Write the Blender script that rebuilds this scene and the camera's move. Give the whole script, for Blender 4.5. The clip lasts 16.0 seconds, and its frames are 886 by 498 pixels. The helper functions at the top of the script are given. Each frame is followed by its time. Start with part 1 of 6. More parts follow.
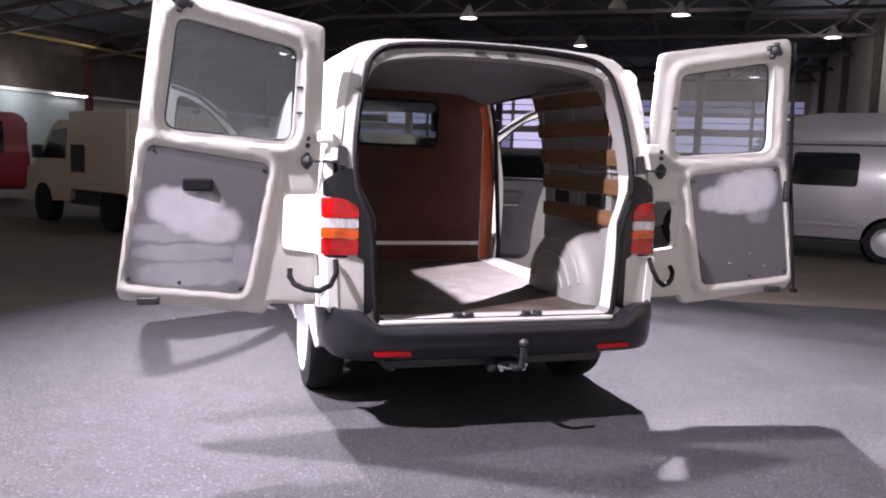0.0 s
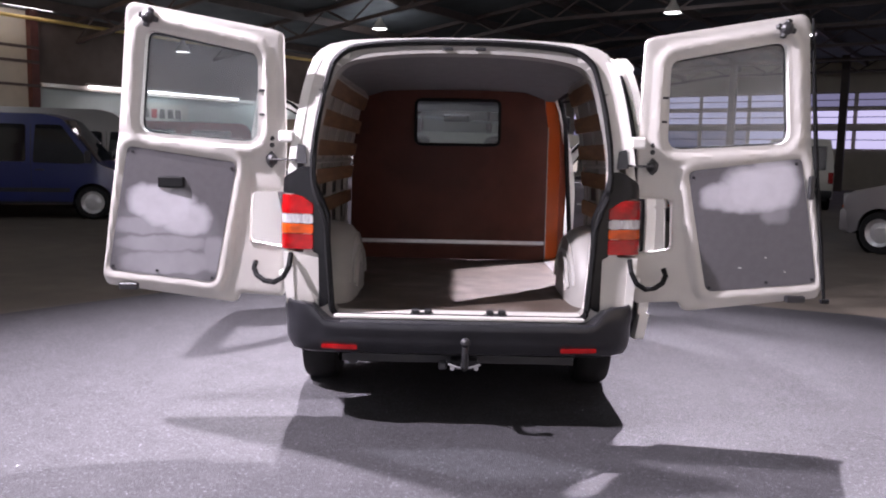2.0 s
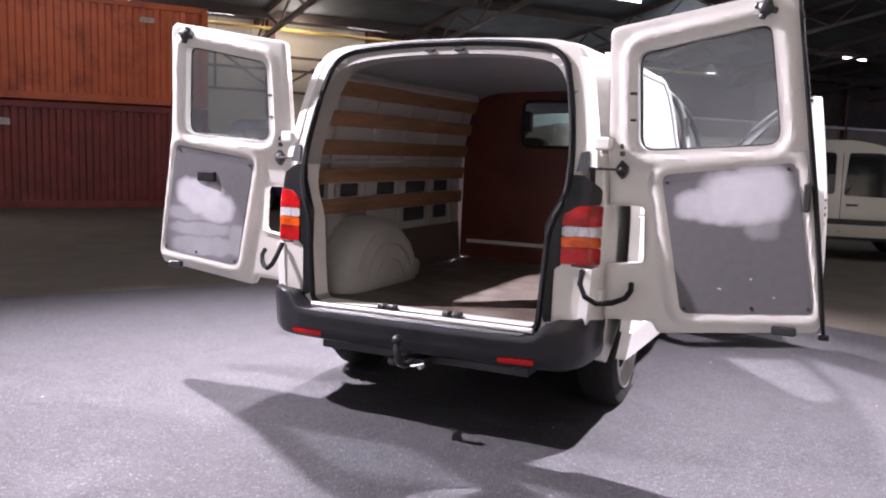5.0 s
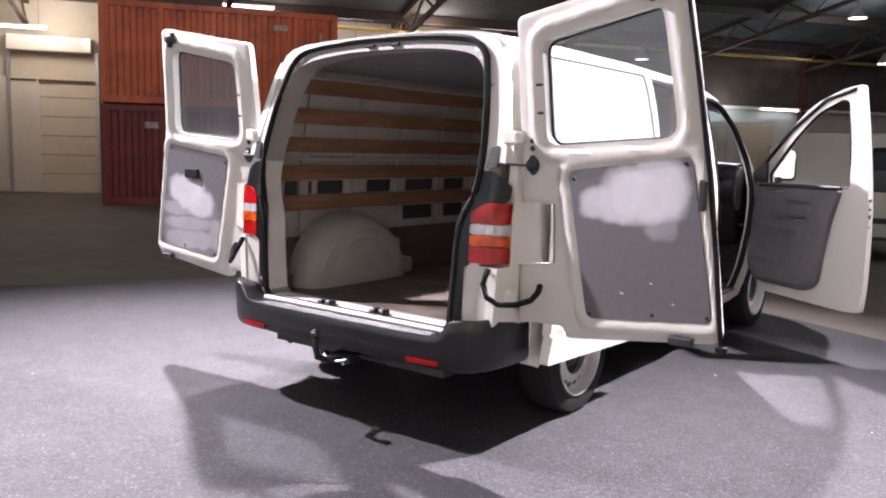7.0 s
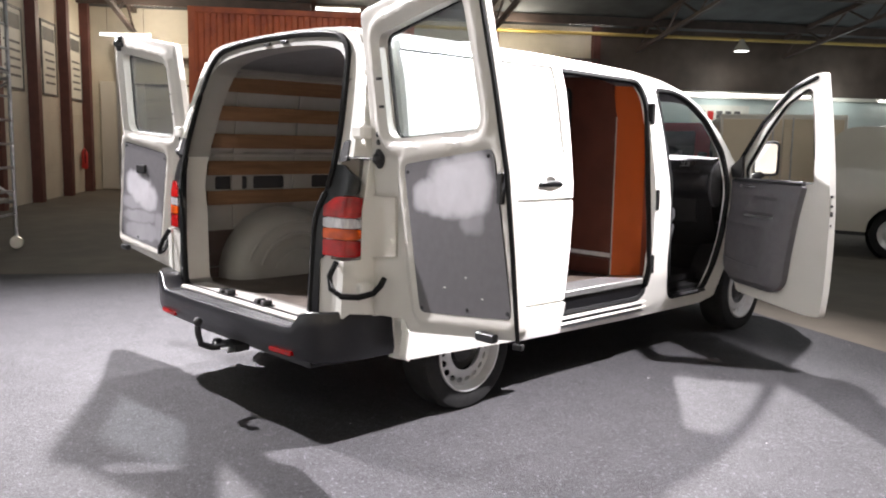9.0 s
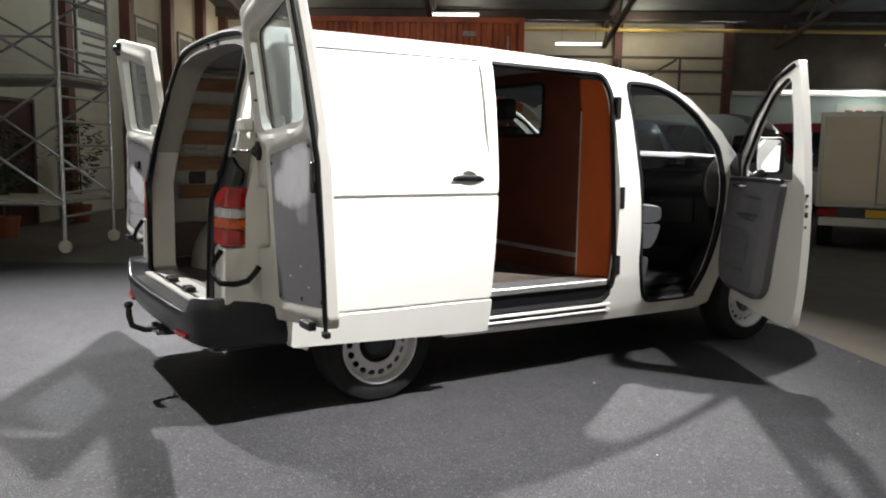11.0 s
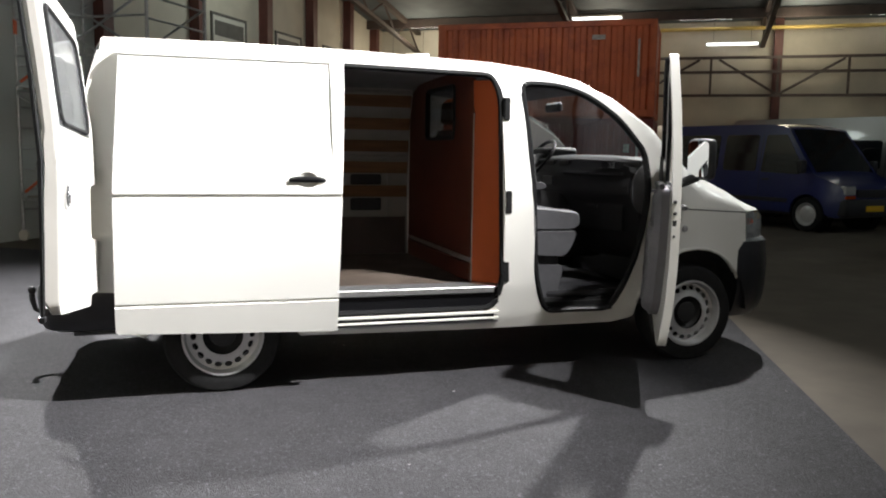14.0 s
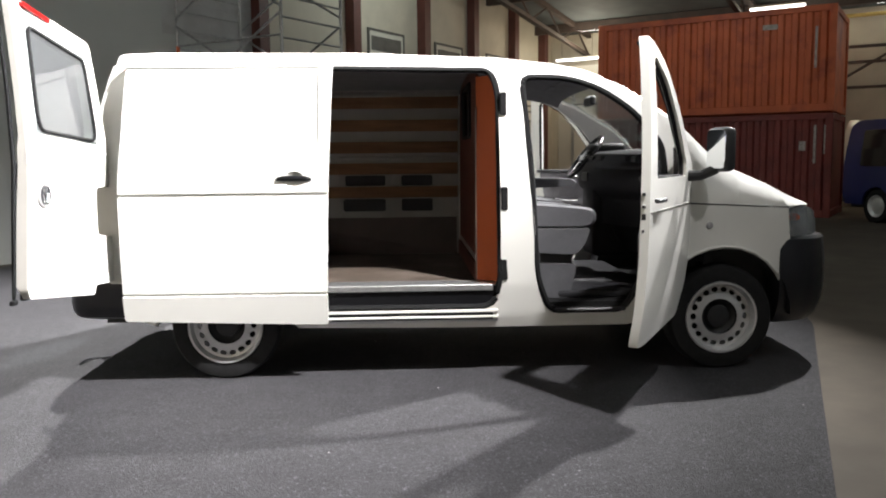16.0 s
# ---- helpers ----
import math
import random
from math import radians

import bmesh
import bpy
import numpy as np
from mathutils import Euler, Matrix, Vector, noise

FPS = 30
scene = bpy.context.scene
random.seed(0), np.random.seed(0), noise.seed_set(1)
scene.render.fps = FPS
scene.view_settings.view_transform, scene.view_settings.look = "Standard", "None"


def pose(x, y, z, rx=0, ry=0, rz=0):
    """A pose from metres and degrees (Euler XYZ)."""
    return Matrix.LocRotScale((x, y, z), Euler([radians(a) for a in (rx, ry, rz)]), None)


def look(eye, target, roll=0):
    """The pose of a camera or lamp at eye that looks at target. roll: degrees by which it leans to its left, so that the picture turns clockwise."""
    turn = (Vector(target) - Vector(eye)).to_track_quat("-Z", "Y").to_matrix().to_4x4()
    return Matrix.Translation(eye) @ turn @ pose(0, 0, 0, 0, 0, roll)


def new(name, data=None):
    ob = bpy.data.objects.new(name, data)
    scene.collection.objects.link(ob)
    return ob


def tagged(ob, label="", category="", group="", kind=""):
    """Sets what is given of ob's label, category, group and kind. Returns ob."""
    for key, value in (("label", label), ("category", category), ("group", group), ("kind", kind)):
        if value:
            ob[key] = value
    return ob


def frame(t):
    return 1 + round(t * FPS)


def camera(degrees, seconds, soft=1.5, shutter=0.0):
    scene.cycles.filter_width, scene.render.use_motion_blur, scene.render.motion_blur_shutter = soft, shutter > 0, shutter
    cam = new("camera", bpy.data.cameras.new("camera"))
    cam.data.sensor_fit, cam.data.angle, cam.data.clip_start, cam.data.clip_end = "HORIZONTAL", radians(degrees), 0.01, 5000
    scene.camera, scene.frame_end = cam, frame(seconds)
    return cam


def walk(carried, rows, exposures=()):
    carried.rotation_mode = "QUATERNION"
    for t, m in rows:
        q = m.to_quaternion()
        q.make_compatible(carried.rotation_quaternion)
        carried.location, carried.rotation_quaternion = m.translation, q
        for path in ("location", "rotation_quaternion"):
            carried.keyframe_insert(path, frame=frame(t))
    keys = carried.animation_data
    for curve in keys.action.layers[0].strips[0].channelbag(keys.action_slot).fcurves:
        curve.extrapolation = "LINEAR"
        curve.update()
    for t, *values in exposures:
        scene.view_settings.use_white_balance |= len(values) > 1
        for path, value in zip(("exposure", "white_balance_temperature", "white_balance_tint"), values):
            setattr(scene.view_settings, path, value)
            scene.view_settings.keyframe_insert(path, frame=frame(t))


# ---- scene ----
cam = camera(57.0, 16.0, soft=2.0)
PATH = [
    (0, (-1.516, -3.728, 1.372), (-0.932, -1.828, 1.148), 1.9),
    (0.5, (-1.134, -3.835, 1.382), (-0.684, -1.899, 1.158), 1.6),
    (1, (-0.763, -3.911, 1.376), (-0.41, -1.955, 1.156), 1.9),
    (1.5, (-0.432, -3.937, 1.361), (-0.264, -1.956, 1.145), 1.6),
    (2, (-0.067, -3.942, 1.373), (-0.077, -1.955, 1.143), 1.1),
    (2.5, (0.283, -3.925, 1.37), (0.13, -1.945, 1.141), 1.6),
    (3, (0.665, -3.885, 1.301), (0.349, -1.919, 1.107), 1.7),
    (5.5, (2.16, -3.37, 1.392), (1.171, -1.648, 1.152), 1.3),
    (6, (2.414, -3.199, 1.388), (1.307, -1.55, 1.154), 1.0),
    (6.5, (2.668, -3.016, 1.389), (1.511, -1.403, 1.15), 1.6),
    (7, (2.922, -2.826, 1.391), (1.706, -1.256, 1.149), 1.4),
    (7.5, (3.178, -2.631, 1.392), (1.935, -1.084, 1.144), 1.1),
    (8, (3.425, -2.42, 1.392), (2.137, -0.911, 1.137), 1.2),
    (8.5, (3.662, -2.207, 1.397), (2.281, -0.782, 1.14), 0.6),
    (9, (3.871, -2.0, 1.396), (2.426, -0.639, 1.144), 1.0),
    (11.5, (4.856, -0.685, 1.354), (3.118, 0.275, 1.118), 0.5),
    (12, (5.01, -0.402, 1.358), (3.233, 0.487, 1.131), 0.3),
    (12.5, (5.137, -0.103, 1.35), (3.346, 0.755, 1.113), 0.7),
    (13, (5.26, 0.178, 1.352), (3.417, 0.923, 1.13), 0.7),
    (13.5, (5.39, 0.488, 1.354), (3.513, 1.141, 1.13), 0.6),
    (14, (5.506, 0.831, 1.357), (3.61, 1.424, 1.122), 0.9),
    (14.5, (5.602, 1.155, 1.356), (3.684, 1.673, 1.123), 0.4),
    (15, (5.681, 1.462, 1.335), (3.736, 1.868, 1.106), 0.7),
    (15.5, (5.715, 1.774, 1.321), (3.737, 1.973, 1.102), 0.0),
    (16, (5.738, 2.09, 1.294), (3.752, 2.177, 1.078), -0.6),
]
walk(cam, [(t, look(eye, target, roll)) for t, eye, target, roll in PATH], [(0, -0.98, 6080, 31), (6, -0.68, 6180, 29), (9, -0.72, 6350, 17), (11.5, -1.60, 6400, 9), (14.5, -1.51, 6350, 10), (16, -1.29, 6380, 11)])

# ---------------------------------------------------------------- light
world = bpy.data.worlds.new("hall_air")
world.use_nodes = True
world.node_tree.nodes["Background"].inputs[0].default_value = (0.5, 0.6, 0.8, 1)
world.node_tree.nodes["Background"].inputs[1].default_value = 0.035
scene.world = world
scene.view_settings.exposure = 0.0


def lamp(name, at, target, watts, size, colour=(1, 0.96, 0.9), spread=180, shape="DISK"):
    data = bpy.data.lights.new(name, "AREA")
    data.energy, data.size, data.shape, data.color, data.spread = watts, size, shape, colour, radians(spread)
    ob = new(name, data)
    ob.matrix_world = look(at, target)
    return ob


WARM = (1, 0.975, 0.95)
lamp("stage_lamp", (-4.2, 1.7, 5.0), (-0.4, -0.2, 0.4), 880, 0.15, WARM, 92)
lamp("stage_lamp", (-1.65, 6.45, 5.0), (0.4, 1.4, 0.6), 620, 0.15, WARM, 72)
lamp("stage_lamp", (-3.95, -0.78, 5.0), (1.0, -1.9, 0.0), 950, 0.15, WARM, 108)
lamp("stage_lamp", (3.0, 4.3, 5.2), (1.3, 0.5, 0.9), 640, 0.15, WARM, 67)
# this one is added fill for the front fender, not a known stage lamp
lamp("stage_lamp", (3.9, 5.3, 5.2), (0.9, 4.0, 0.9), 12, 0.15, WARM, 60)
# weak fill added behind the van for its rear; no lamp is known there
lamp("rear_fill_lamp", (0.6, -6.3, 3.4), (0, 0.5, 1.1), 1.5, 0.5, WARM, 100)
lamp("screen_lamp", (-1.2, -3.4, 5.3), (-2.0, -5.6, 2.2), 135, 0.3, (0.96, 1, 0.98), 90)

# ---------------------------------------------------------------- materials
def mat(name, base, rough=0.5, metal=0.0, vary=0.15, scale=6.0, bump=0.0, bump_scale=60.0, coat=0.0, random_value=0.0, stretch=(1, 1, 1), spec=0.5, stain=None, stain_scale=1.2, stain_lo=0.45, stain_hi=0.7):
    m = bpy.data.materials.new(name)
    m.use_nodes = True
    nt = m.node_tree
    b = nt.nodes["Principled BSDF"]
    b.inputs["Roughness"].default_value = rough
    b.inputs["Metallic"].default_value = metal
    b.inputs["Coat Weight"].default_value = coat
    b.inputs["Coat Roughness"].default_value = 0.06
    b.inputs["Specular IOR Level"].default_value = spec
    co = nt.nodes.new("ShaderNodeTexCoord")
    mp = nt.nodes.new("ShaderNodeMapping")
    mp.inputs["Scale"].default_value = stretch
    nt.links.new(co.outputs["Object"], mp.inputs[0])
    n1 = nt.nodes.new("ShaderNodeTexNoise")
    n1.inputs["Scale"].default_value, n1.inputs["Detail"].default_value = scale, 6
    nt.links.new(mp.outputs[0], n1.inputs["Vector"])
    ramp = nt.nodes.new("ShaderNodeMapRange")
    ramp.inputs[1].default_value, ramp.inputs[2].default_value = 0.3, 0.7
    ramp.inputs[3].default_value, ramp.inputs[4].default_value = 1 - vary, 1 + vary
    nt.links.new(n1.outputs[0], ramp.inputs[0])
    hsv = nt.nodes.new("ShaderNodeHueSaturation")
    hsv.inputs["Color"].default_value = (*base, 1)
    last = ramp.outputs[0]
    if random_value:
        info = nt.nodes.new("ShaderNodeObjectInfo")
        rr = nt.nodes.new("ShaderNodeMapRange")
        rr.inputs[3].default_value, rr.inputs[4].default_value = 1 - random_value, 1 + random_value
        nt.links.new(info.outputs["Random"], rr.inputs[0])
        mul = nt.nodes.new("ShaderNodeMath")
        mul.operation = "MULTIPLY"
        nt.links.new(last, mul.inputs[0]), nt.links.new(rr.outputs[0], mul.inputs[1])
        last = mul.outputs[0]
    nt.links.new(last, hsv.inputs["Value"])
    colour = hsv.outputs[0]
    if stain:
        n2 = nt.nodes.new("ShaderNodeTexNoise")
        n2.inputs["Scale"].default_value, n2.inputs["Detail"].default_value = stain_scale, 8
        n2.inputs["Roughness"].default_value = 0.65
        nt.links.new(mp.outputs[0], n2.inputs["Vector"])
        sr = nt.nodes.new("ShaderNodeMapRange")
        sr.inputs[1].default_value, sr.inputs[2].default_value = stain_lo, stain_hi
        nt.links.new(n2.outputs[0], sr.inputs[0])
        mix = nt.nodes.new("ShaderNodeMix")
        mix.data_type = "RGBA"
        nt.links.new(sr.outputs[0], mix.inputs["Factor"])
        nt.links.new(colour, mix.inputs["A"])
        mix.inputs["B"].default_value = (*stain, 1)
        colour = mix.outputs["Result"]
    nt.links.new(colour, b.inputs["Base Color"])
    if bump:
        n3 = nt.nodes.new("ShaderNodeTexNoise")
        n3.inputs["Scale"].default_value, n3.inputs["Detail"].default_value = bump_scale, 4
        nt.links.new(mp.outputs[0], n3.inputs["Vector"])
        bp = nt.nodes.new("ShaderNodeBump")
        bp.inputs["Strength"].default_value, bp.inputs["Distance"].default_value = bump, 0.01
        nt.links.new(n3.outputs[0], bp.inputs["Height"])
        nt.links.new(bp.outputs[0], b.inputs["Normal"])
    return m


def glow(name, colour, strength):
    m = bpy.data.materials.new(name)
    m.use_nodes = True
    nt = m.node_tree
    nt.nodes.remove(nt.nodes["Principled BSDF"])
    e = nt.nodes.new("ShaderNodeEmission")
    e.inputs[0].default_value, e.inputs[1].default_value = (*colour, 1), strength
    nt.links.new(e.outputs[0], nt.nodes["Material Output"].inputs[0])
    return m


def glass(name, tint=(0.85, 0.9, 0.9), clear=0.88, haze=0.0):
    m = bpy.data.materials.new(name)
    m.use_nodes = True
    nt = m.node_tree
    nt.nodes.remove(nt.nodes["Principled BSDF"])
    tr = nt.nodes.new("ShaderNodeBsdfTransparent")
    tr.inputs[0].default_value = (*[c * clear for c in tint], 1)
    gl = nt.nodes.new("ShaderNodeBsdfGlossy")
    gl.inputs[1].default_value = 0.035
    lw = nt.nodes.new("ShaderNodeLayerWeight")
    lw.inputs[0].default_value = 0.5
    pw = nt.nodes.new("ShaderNodeMath")
    pw.operation, pw.inputs[1].default_value = "POWER", 4.0
    nt.links.new(lw.outputs["Facing"], pw.inputs[0])
    fr = nt.nodes.new("ShaderNodeMath")
    fr.operation, fr.inputs[1].default_value, fr.inputs[2].default_value = "MULTIPLY_ADD", 0.7, 0.05
    nt.links.new(pw.outputs[0], fr.inputs[0])
    mx = nt.nodes.new("ShaderNodeMixShader")
    nt.links.new(fr.outputs[0], mx.inputs[0])
    nt.links.new(tr.outputs[0], mx.inputs[1]), nt.links.new(gl.outputs[0], mx.inputs[2])
    last = mx.outputs[0]
    if haze:
        df = nt.nodes.new("ShaderNodeBsdfDiffuse")
        df.inputs[0].default_value = (0.5, 0.5, 0.52, 1)
        hz = nt.nodes.new("ShaderNodeMixShader")
        hz.inputs[0].default_value = haze
        nt.links.new(last, hz.inputs[1]), nt.links.new(df.outputs[0], hz.inputs[2])
        last = hz.outputs[0]
    nt.links.new(last, nt.nodes["Material Output"].inputs[0])
    return m


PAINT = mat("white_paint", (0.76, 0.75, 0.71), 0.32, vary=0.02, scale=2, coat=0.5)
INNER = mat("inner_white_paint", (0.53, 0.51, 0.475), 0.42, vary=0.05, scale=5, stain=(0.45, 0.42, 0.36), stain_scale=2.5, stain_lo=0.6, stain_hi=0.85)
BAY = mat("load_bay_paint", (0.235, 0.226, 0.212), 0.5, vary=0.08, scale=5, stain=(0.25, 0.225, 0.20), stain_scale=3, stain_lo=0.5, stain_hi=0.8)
LINER = mat("roof_liner", (0.15, 0.147, 0.155), 0.9, vary=0.08, scale=12, bump=0.2)
# grey for a door crease's shade line and the bulkhead's pale edge
LINEGREY = mat("crease_shade_and_edge_grey", (0.30, 0.29, 0.27), 0.6, vary=0.1)
BLACK = mat("black_plastic", (0.02, 0.02, 0.022), 0.45, vary=0.2, scale=20, bump=0.15, bump_scale=250)
BUMPER = mat("grey_black_plastic", (0.015, 0.015, 0.018), 0.3, vary=0.2, scale=9, bump=0.12, bump_scale=300)
RUBBER = mat("black_rubber", (0.008, 0.008, 0.0085), 0.75, spec=0.2, vary=0.2, scale=20)
TYRE = mat("tyre_rubber", (0.012, 0.012, 0.0125), 0.75, spec=0.25, vary=0.25, scale=25, bump=0.2, bump_scale=120)
STEEL = mat("silver_wheel_paint", (0.62, 0.62, 0.63), 0.33, metal=0.45, vary=0.06, scale=12, stain=(0.25, 0.24, 0.22), stain_scale=6, stain_lo=0.6, stain_hi=0.9)
GREYPANEL = mat("grey_door_panel", (0.105, 0.10, 0.108), 0.75, vary=0.06, scale=30, bump=0.1, bump_scale=300)
LINING = mat("grey_door_lining", (0.125, 0.12, 0.132), 0.7, vary=0.08, scale=20, bump=0.1, bump_scale=250, spec=0.3)
DASH = mat("black_dash_plastic", (0.010, 0.010, 0.0115), 0.6, vary=0.15, scale=30, bump=0.15, bump_scale=300, spec=0.3)
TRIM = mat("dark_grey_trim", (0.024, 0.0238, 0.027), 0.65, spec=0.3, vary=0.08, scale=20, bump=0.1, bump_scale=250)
SEAT = mat("grey_seat_cloth", (0.068, 0.068, 0.074), 0.9, vary=0.06, scale=90, bump=0.1, bump_scale=500, stain=(0.085, 0.085, 0.092), stain_scale=6)
# one plywood in three tones: each face's share of light is in the colour
LITPLY = mat("lit_orange_plywood", (0.32, 0.056, 0.008), 0.55, spec=0.2, vary=0.2, scale=4, stain=(0.19, 0.028, 0.004), stain_scale=1.0, stretch=(1, 1, 0.4))
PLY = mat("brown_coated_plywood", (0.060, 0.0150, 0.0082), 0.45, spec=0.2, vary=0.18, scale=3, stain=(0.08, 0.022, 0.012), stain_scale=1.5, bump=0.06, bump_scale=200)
RETURNPLY = mat("half_lit_plywood", (0.145, 0.029, 0.010), 0.5, spec=0.2, vary=0.2, scale=4, stain=(0.12, 0.022, 0.008), stain_scale=1.2)
DARKPLY = mat("dark_plywood_liner", (0.06, 0.04, 0.035), 0.5, vary=0.2, scale=4)
SLAT = mat("pine_slat", (0.152, 0.078, 0.038), 0.65, spec=0.25, stain=(0.10, 0.05, 0.022), stain_scale=2.2, stain_lo=0.48, stain_hi=0.7, vary=0.25, scale=5, stretch=(6, 0.6, 6), random_value=0.12, bump=0.08, bump_scale=40)
BAYFLOOR = mat("worn_load_floor", (0.075, 0.056, 0.043), 0.55, vary=0.3, scale=6, stain=(0.165, 0.14, 0.125), stain_scale=3, stain_lo=0.5, stain_hi=0.75, bump=0.15, bump_scale=90)
ALU = mat("aluminium", (0.6, 0.6, 0.6), 0.35, metal=0.9, vary=0.1, scale=30)
CHROME = mat("chrome", (0.75, 0.75, 0.76), 0.1, metal=1.0, vary=0.03)
MIRROR = mat("mirror_glass", (0.85, 0.87, 0.88), 0.02, metal=1.0, vary=0.0)
LAMPBLACK = mat("gloss_black_plastic", (0.006, 0.006, 0.007), 0.3, vary=0.2, scale=20, spec=0.3)
REDLENS = mat("red_lens", (0.30, 0.004, 0.004), 0.22, vary=0.4, scale=14, spec=0.3, stretch=(1, 1, 1.6), coat=0.1)
AMBERLENS = mat("amber_lens", (0.52, 0.07, 0.004), 0.22, vary=0.4, scale=14, spec=0.3, stretch=(1, 1, 1.6), coat=0.1)
CLEARLENS = mat("clear_lens", (0.40, 0.39, 0.40), 0.12, vary=0.3, scale=30, coat=0.7, stretch=(3, 3, 0.6))
GLASS = glass("window_glass")
LENSGLASS = glass("headlamp_glass", clear=0.8, haze=0.25)
DUSTY = glass("dusty_glass", clear=0.8, haze=0.09)
CARPET = mat("grey_carpet", (0.036, 0.0352, 0.0385), 0.68, vary=0.36, scale=70, bump=0.8, bump_scale=130, spec=0.17, stain=(0.047, 0.046, 0.05), stain_scale=5.0, stain_lo=0.42, stain_hi=0.72)


def flecked(m, colour, scale, lo, hi):
    """Pale fibres scattered over a material's colour."""
    nt = m.node_tree
    b = nt.nodes["Principled BSDF"]
    old = b.inputs["Base Color"].links[0].from_socket
    co = nt.nodes.new("ShaderNodeTexCoord")
    n = nt.nodes.new("ShaderNodeTexNoise")
    n.inputs["Scale"].default_value, n.inputs["Detail"].default_value = scale, 2
    nt.links.new(co.outputs["Object"], n.inputs["Vector"])
    r = nt.nodes.new("ShaderNodeMapRange")
    r.inputs[1].default_value, r.inputs[2].default_value = lo, hi
    nt.links.new(n.outputs[0], r.inputs[0])
    mix = nt.nodes.new("ShaderNodeMix")
    mix.data_type = "RGBA"
    nt.links.new(r.outputs[0], mix.inputs["Factor"]), nt.links.new(old, mix.inputs["A"])
    mix.inputs["B"].default_value = (*colour, 1)
    nt.links.new(mix.outputs["Result"], b.inputs["Base Color"])


flecked(CARPET, (0.13, 0.13, 0.14), 85, 0.60, 0.74)
flecked(CARPET, (0.45, 0.45, 0.45), 17, 0.775, 0.80)
CONCRETE = mat("brown_concrete", (0.125, 0.105, 0.083), 0.75, spec=0.2, vary=0.15, scale=2.5, stain=(0.09, 0.077, 0.062), stain_scale=0.5, stain_lo=0.4, stain_hi=0.75, bump=0.05)
WALLP = mat("cream_wall", (0.55, 0.50, 0.40), 0.7, vary=0.06, scale=2, stain=(0.42, 0.38, 0.30), stain_scale=0.6, stain_lo=0.5, stain_hi=0.8)
CEIL = mat("dark_roof_sheet", (0.10, 0.11, 0.115), 0.8, vary=0.2, scale=1.5)
GIRDER = mat("dark_steel", (0.07, 0.05, 0.042), 0.6, vary=0.2, scale=4)
POST = mat("red_brown_steel", (0.10, 0.03, 0.022), 0.55, vary=0.2, scale=4)
ORANGEBOX = mat("orange_container_paint", (0.55, 0.115, 0.035), 0.55, vary=0.12, scale=2, stain=(0.28, 0.05, 0.025), stain_scale=1.3, stain_lo=0.5, stain_hi=0.7)
REDBOX = mat("dark_red_container_paint", (0.20, 0.028, 0.02), 0.55, vary=0.15, scale=2, stain=(0.13, 0.02, 0.018), stain_scale=1.3)
TUBE = glow("fluorescent_tube", (1.0, 0.98, 0.92), 14)

# ---------------------------------------------------------------- mesh helpers
def part(name, bm, material, parent=None, label="", smooth=False):
    me = bpy.data.meshes.new(name)
    if smooth:
        for f in bm.faces:
            f.smooth = True
        for e in bm.edges:
            if len(e.link_faces) == 2 and e.calc_face_angle(0) > 0.6:
                e.smooth = False
    bm.to_mesh(me)
    bm.free()
    me.materials.append(material)
    ob = new(name, me)
    if parent is not None:
        ob.parent = parent
    if label:
        ob["label"] = label
    return ob


def thing(name, label, category, m=None, group="", kind=""):
    ob = new(name)
    ob.empty_display_size = 0.1
    if m is not None:
        ob.matrix_world = m
    return tagged(ob, label, category, group, kind)


def box(x0, x1, y0, y1, z0, z1, bevel=0.0, seg=1, bm=None, m=None):
    own = bmesh.new()
    vs = [own.verts.new((x, y, z)) for x in (x0, x1) for y in (y0, y1) for z in (z0, z1)]
    for a in ((0, 1, 3, 2), (4, 6, 7, 5), (0, 4, 5, 1), (2, 3, 7, 6), (0, 2, 6, 4), (1, 5, 7, 3)):
        own.faces.new([vs[i] for i in a])
    bmesh.ops.recalc_face_normals(own, faces=own.faces)
    if bevel:
        bmesh.ops.bevel(own, geom=own.edges[:], offset=bevel, segments=seg, affect="EDGES", profile=0.5)
    return merge(bm, own, m)


def merge(bm, own, m=None):
    if m is not None:
        bmesh.ops.transform(own, matrix=m, verts=own.verts)
    if bm is None:
        return own
    me = bpy.data.meshes.new("tmp")
    own.to_mesh(me)
    own.free()
    bm.from_mesh(me)
    bpy.data.meshes.remove(me)
    return bm


def rounded(points, radius, seg=4):
    """A closed outline with its corners rounded; radius: a number or one for each corner."""
    out, n = [], len(points)
    for i, p in enumerate(points):
        r = radius[i] if isinstance(radius, (list, tuple)) else radius
        p, a, b = Vector(p), Vector(points[i - 1]), Vector(points[(i + 1) % n])
        if r <= 0:
            out.append(tuple(p))
            continue
        da, db = (a - p), (b - p)
        r = min(r, da.length * 0.49, db.length * 0.49)
        s, e = p + da.normalized() * r, p + db.normalized() * r
        for k in range(seg + 1):
            t = k / seg
            out.append(tuple((1 - t) ** 2 * s + 2 * t * (1 - t) * p + t * t * e))
    return out


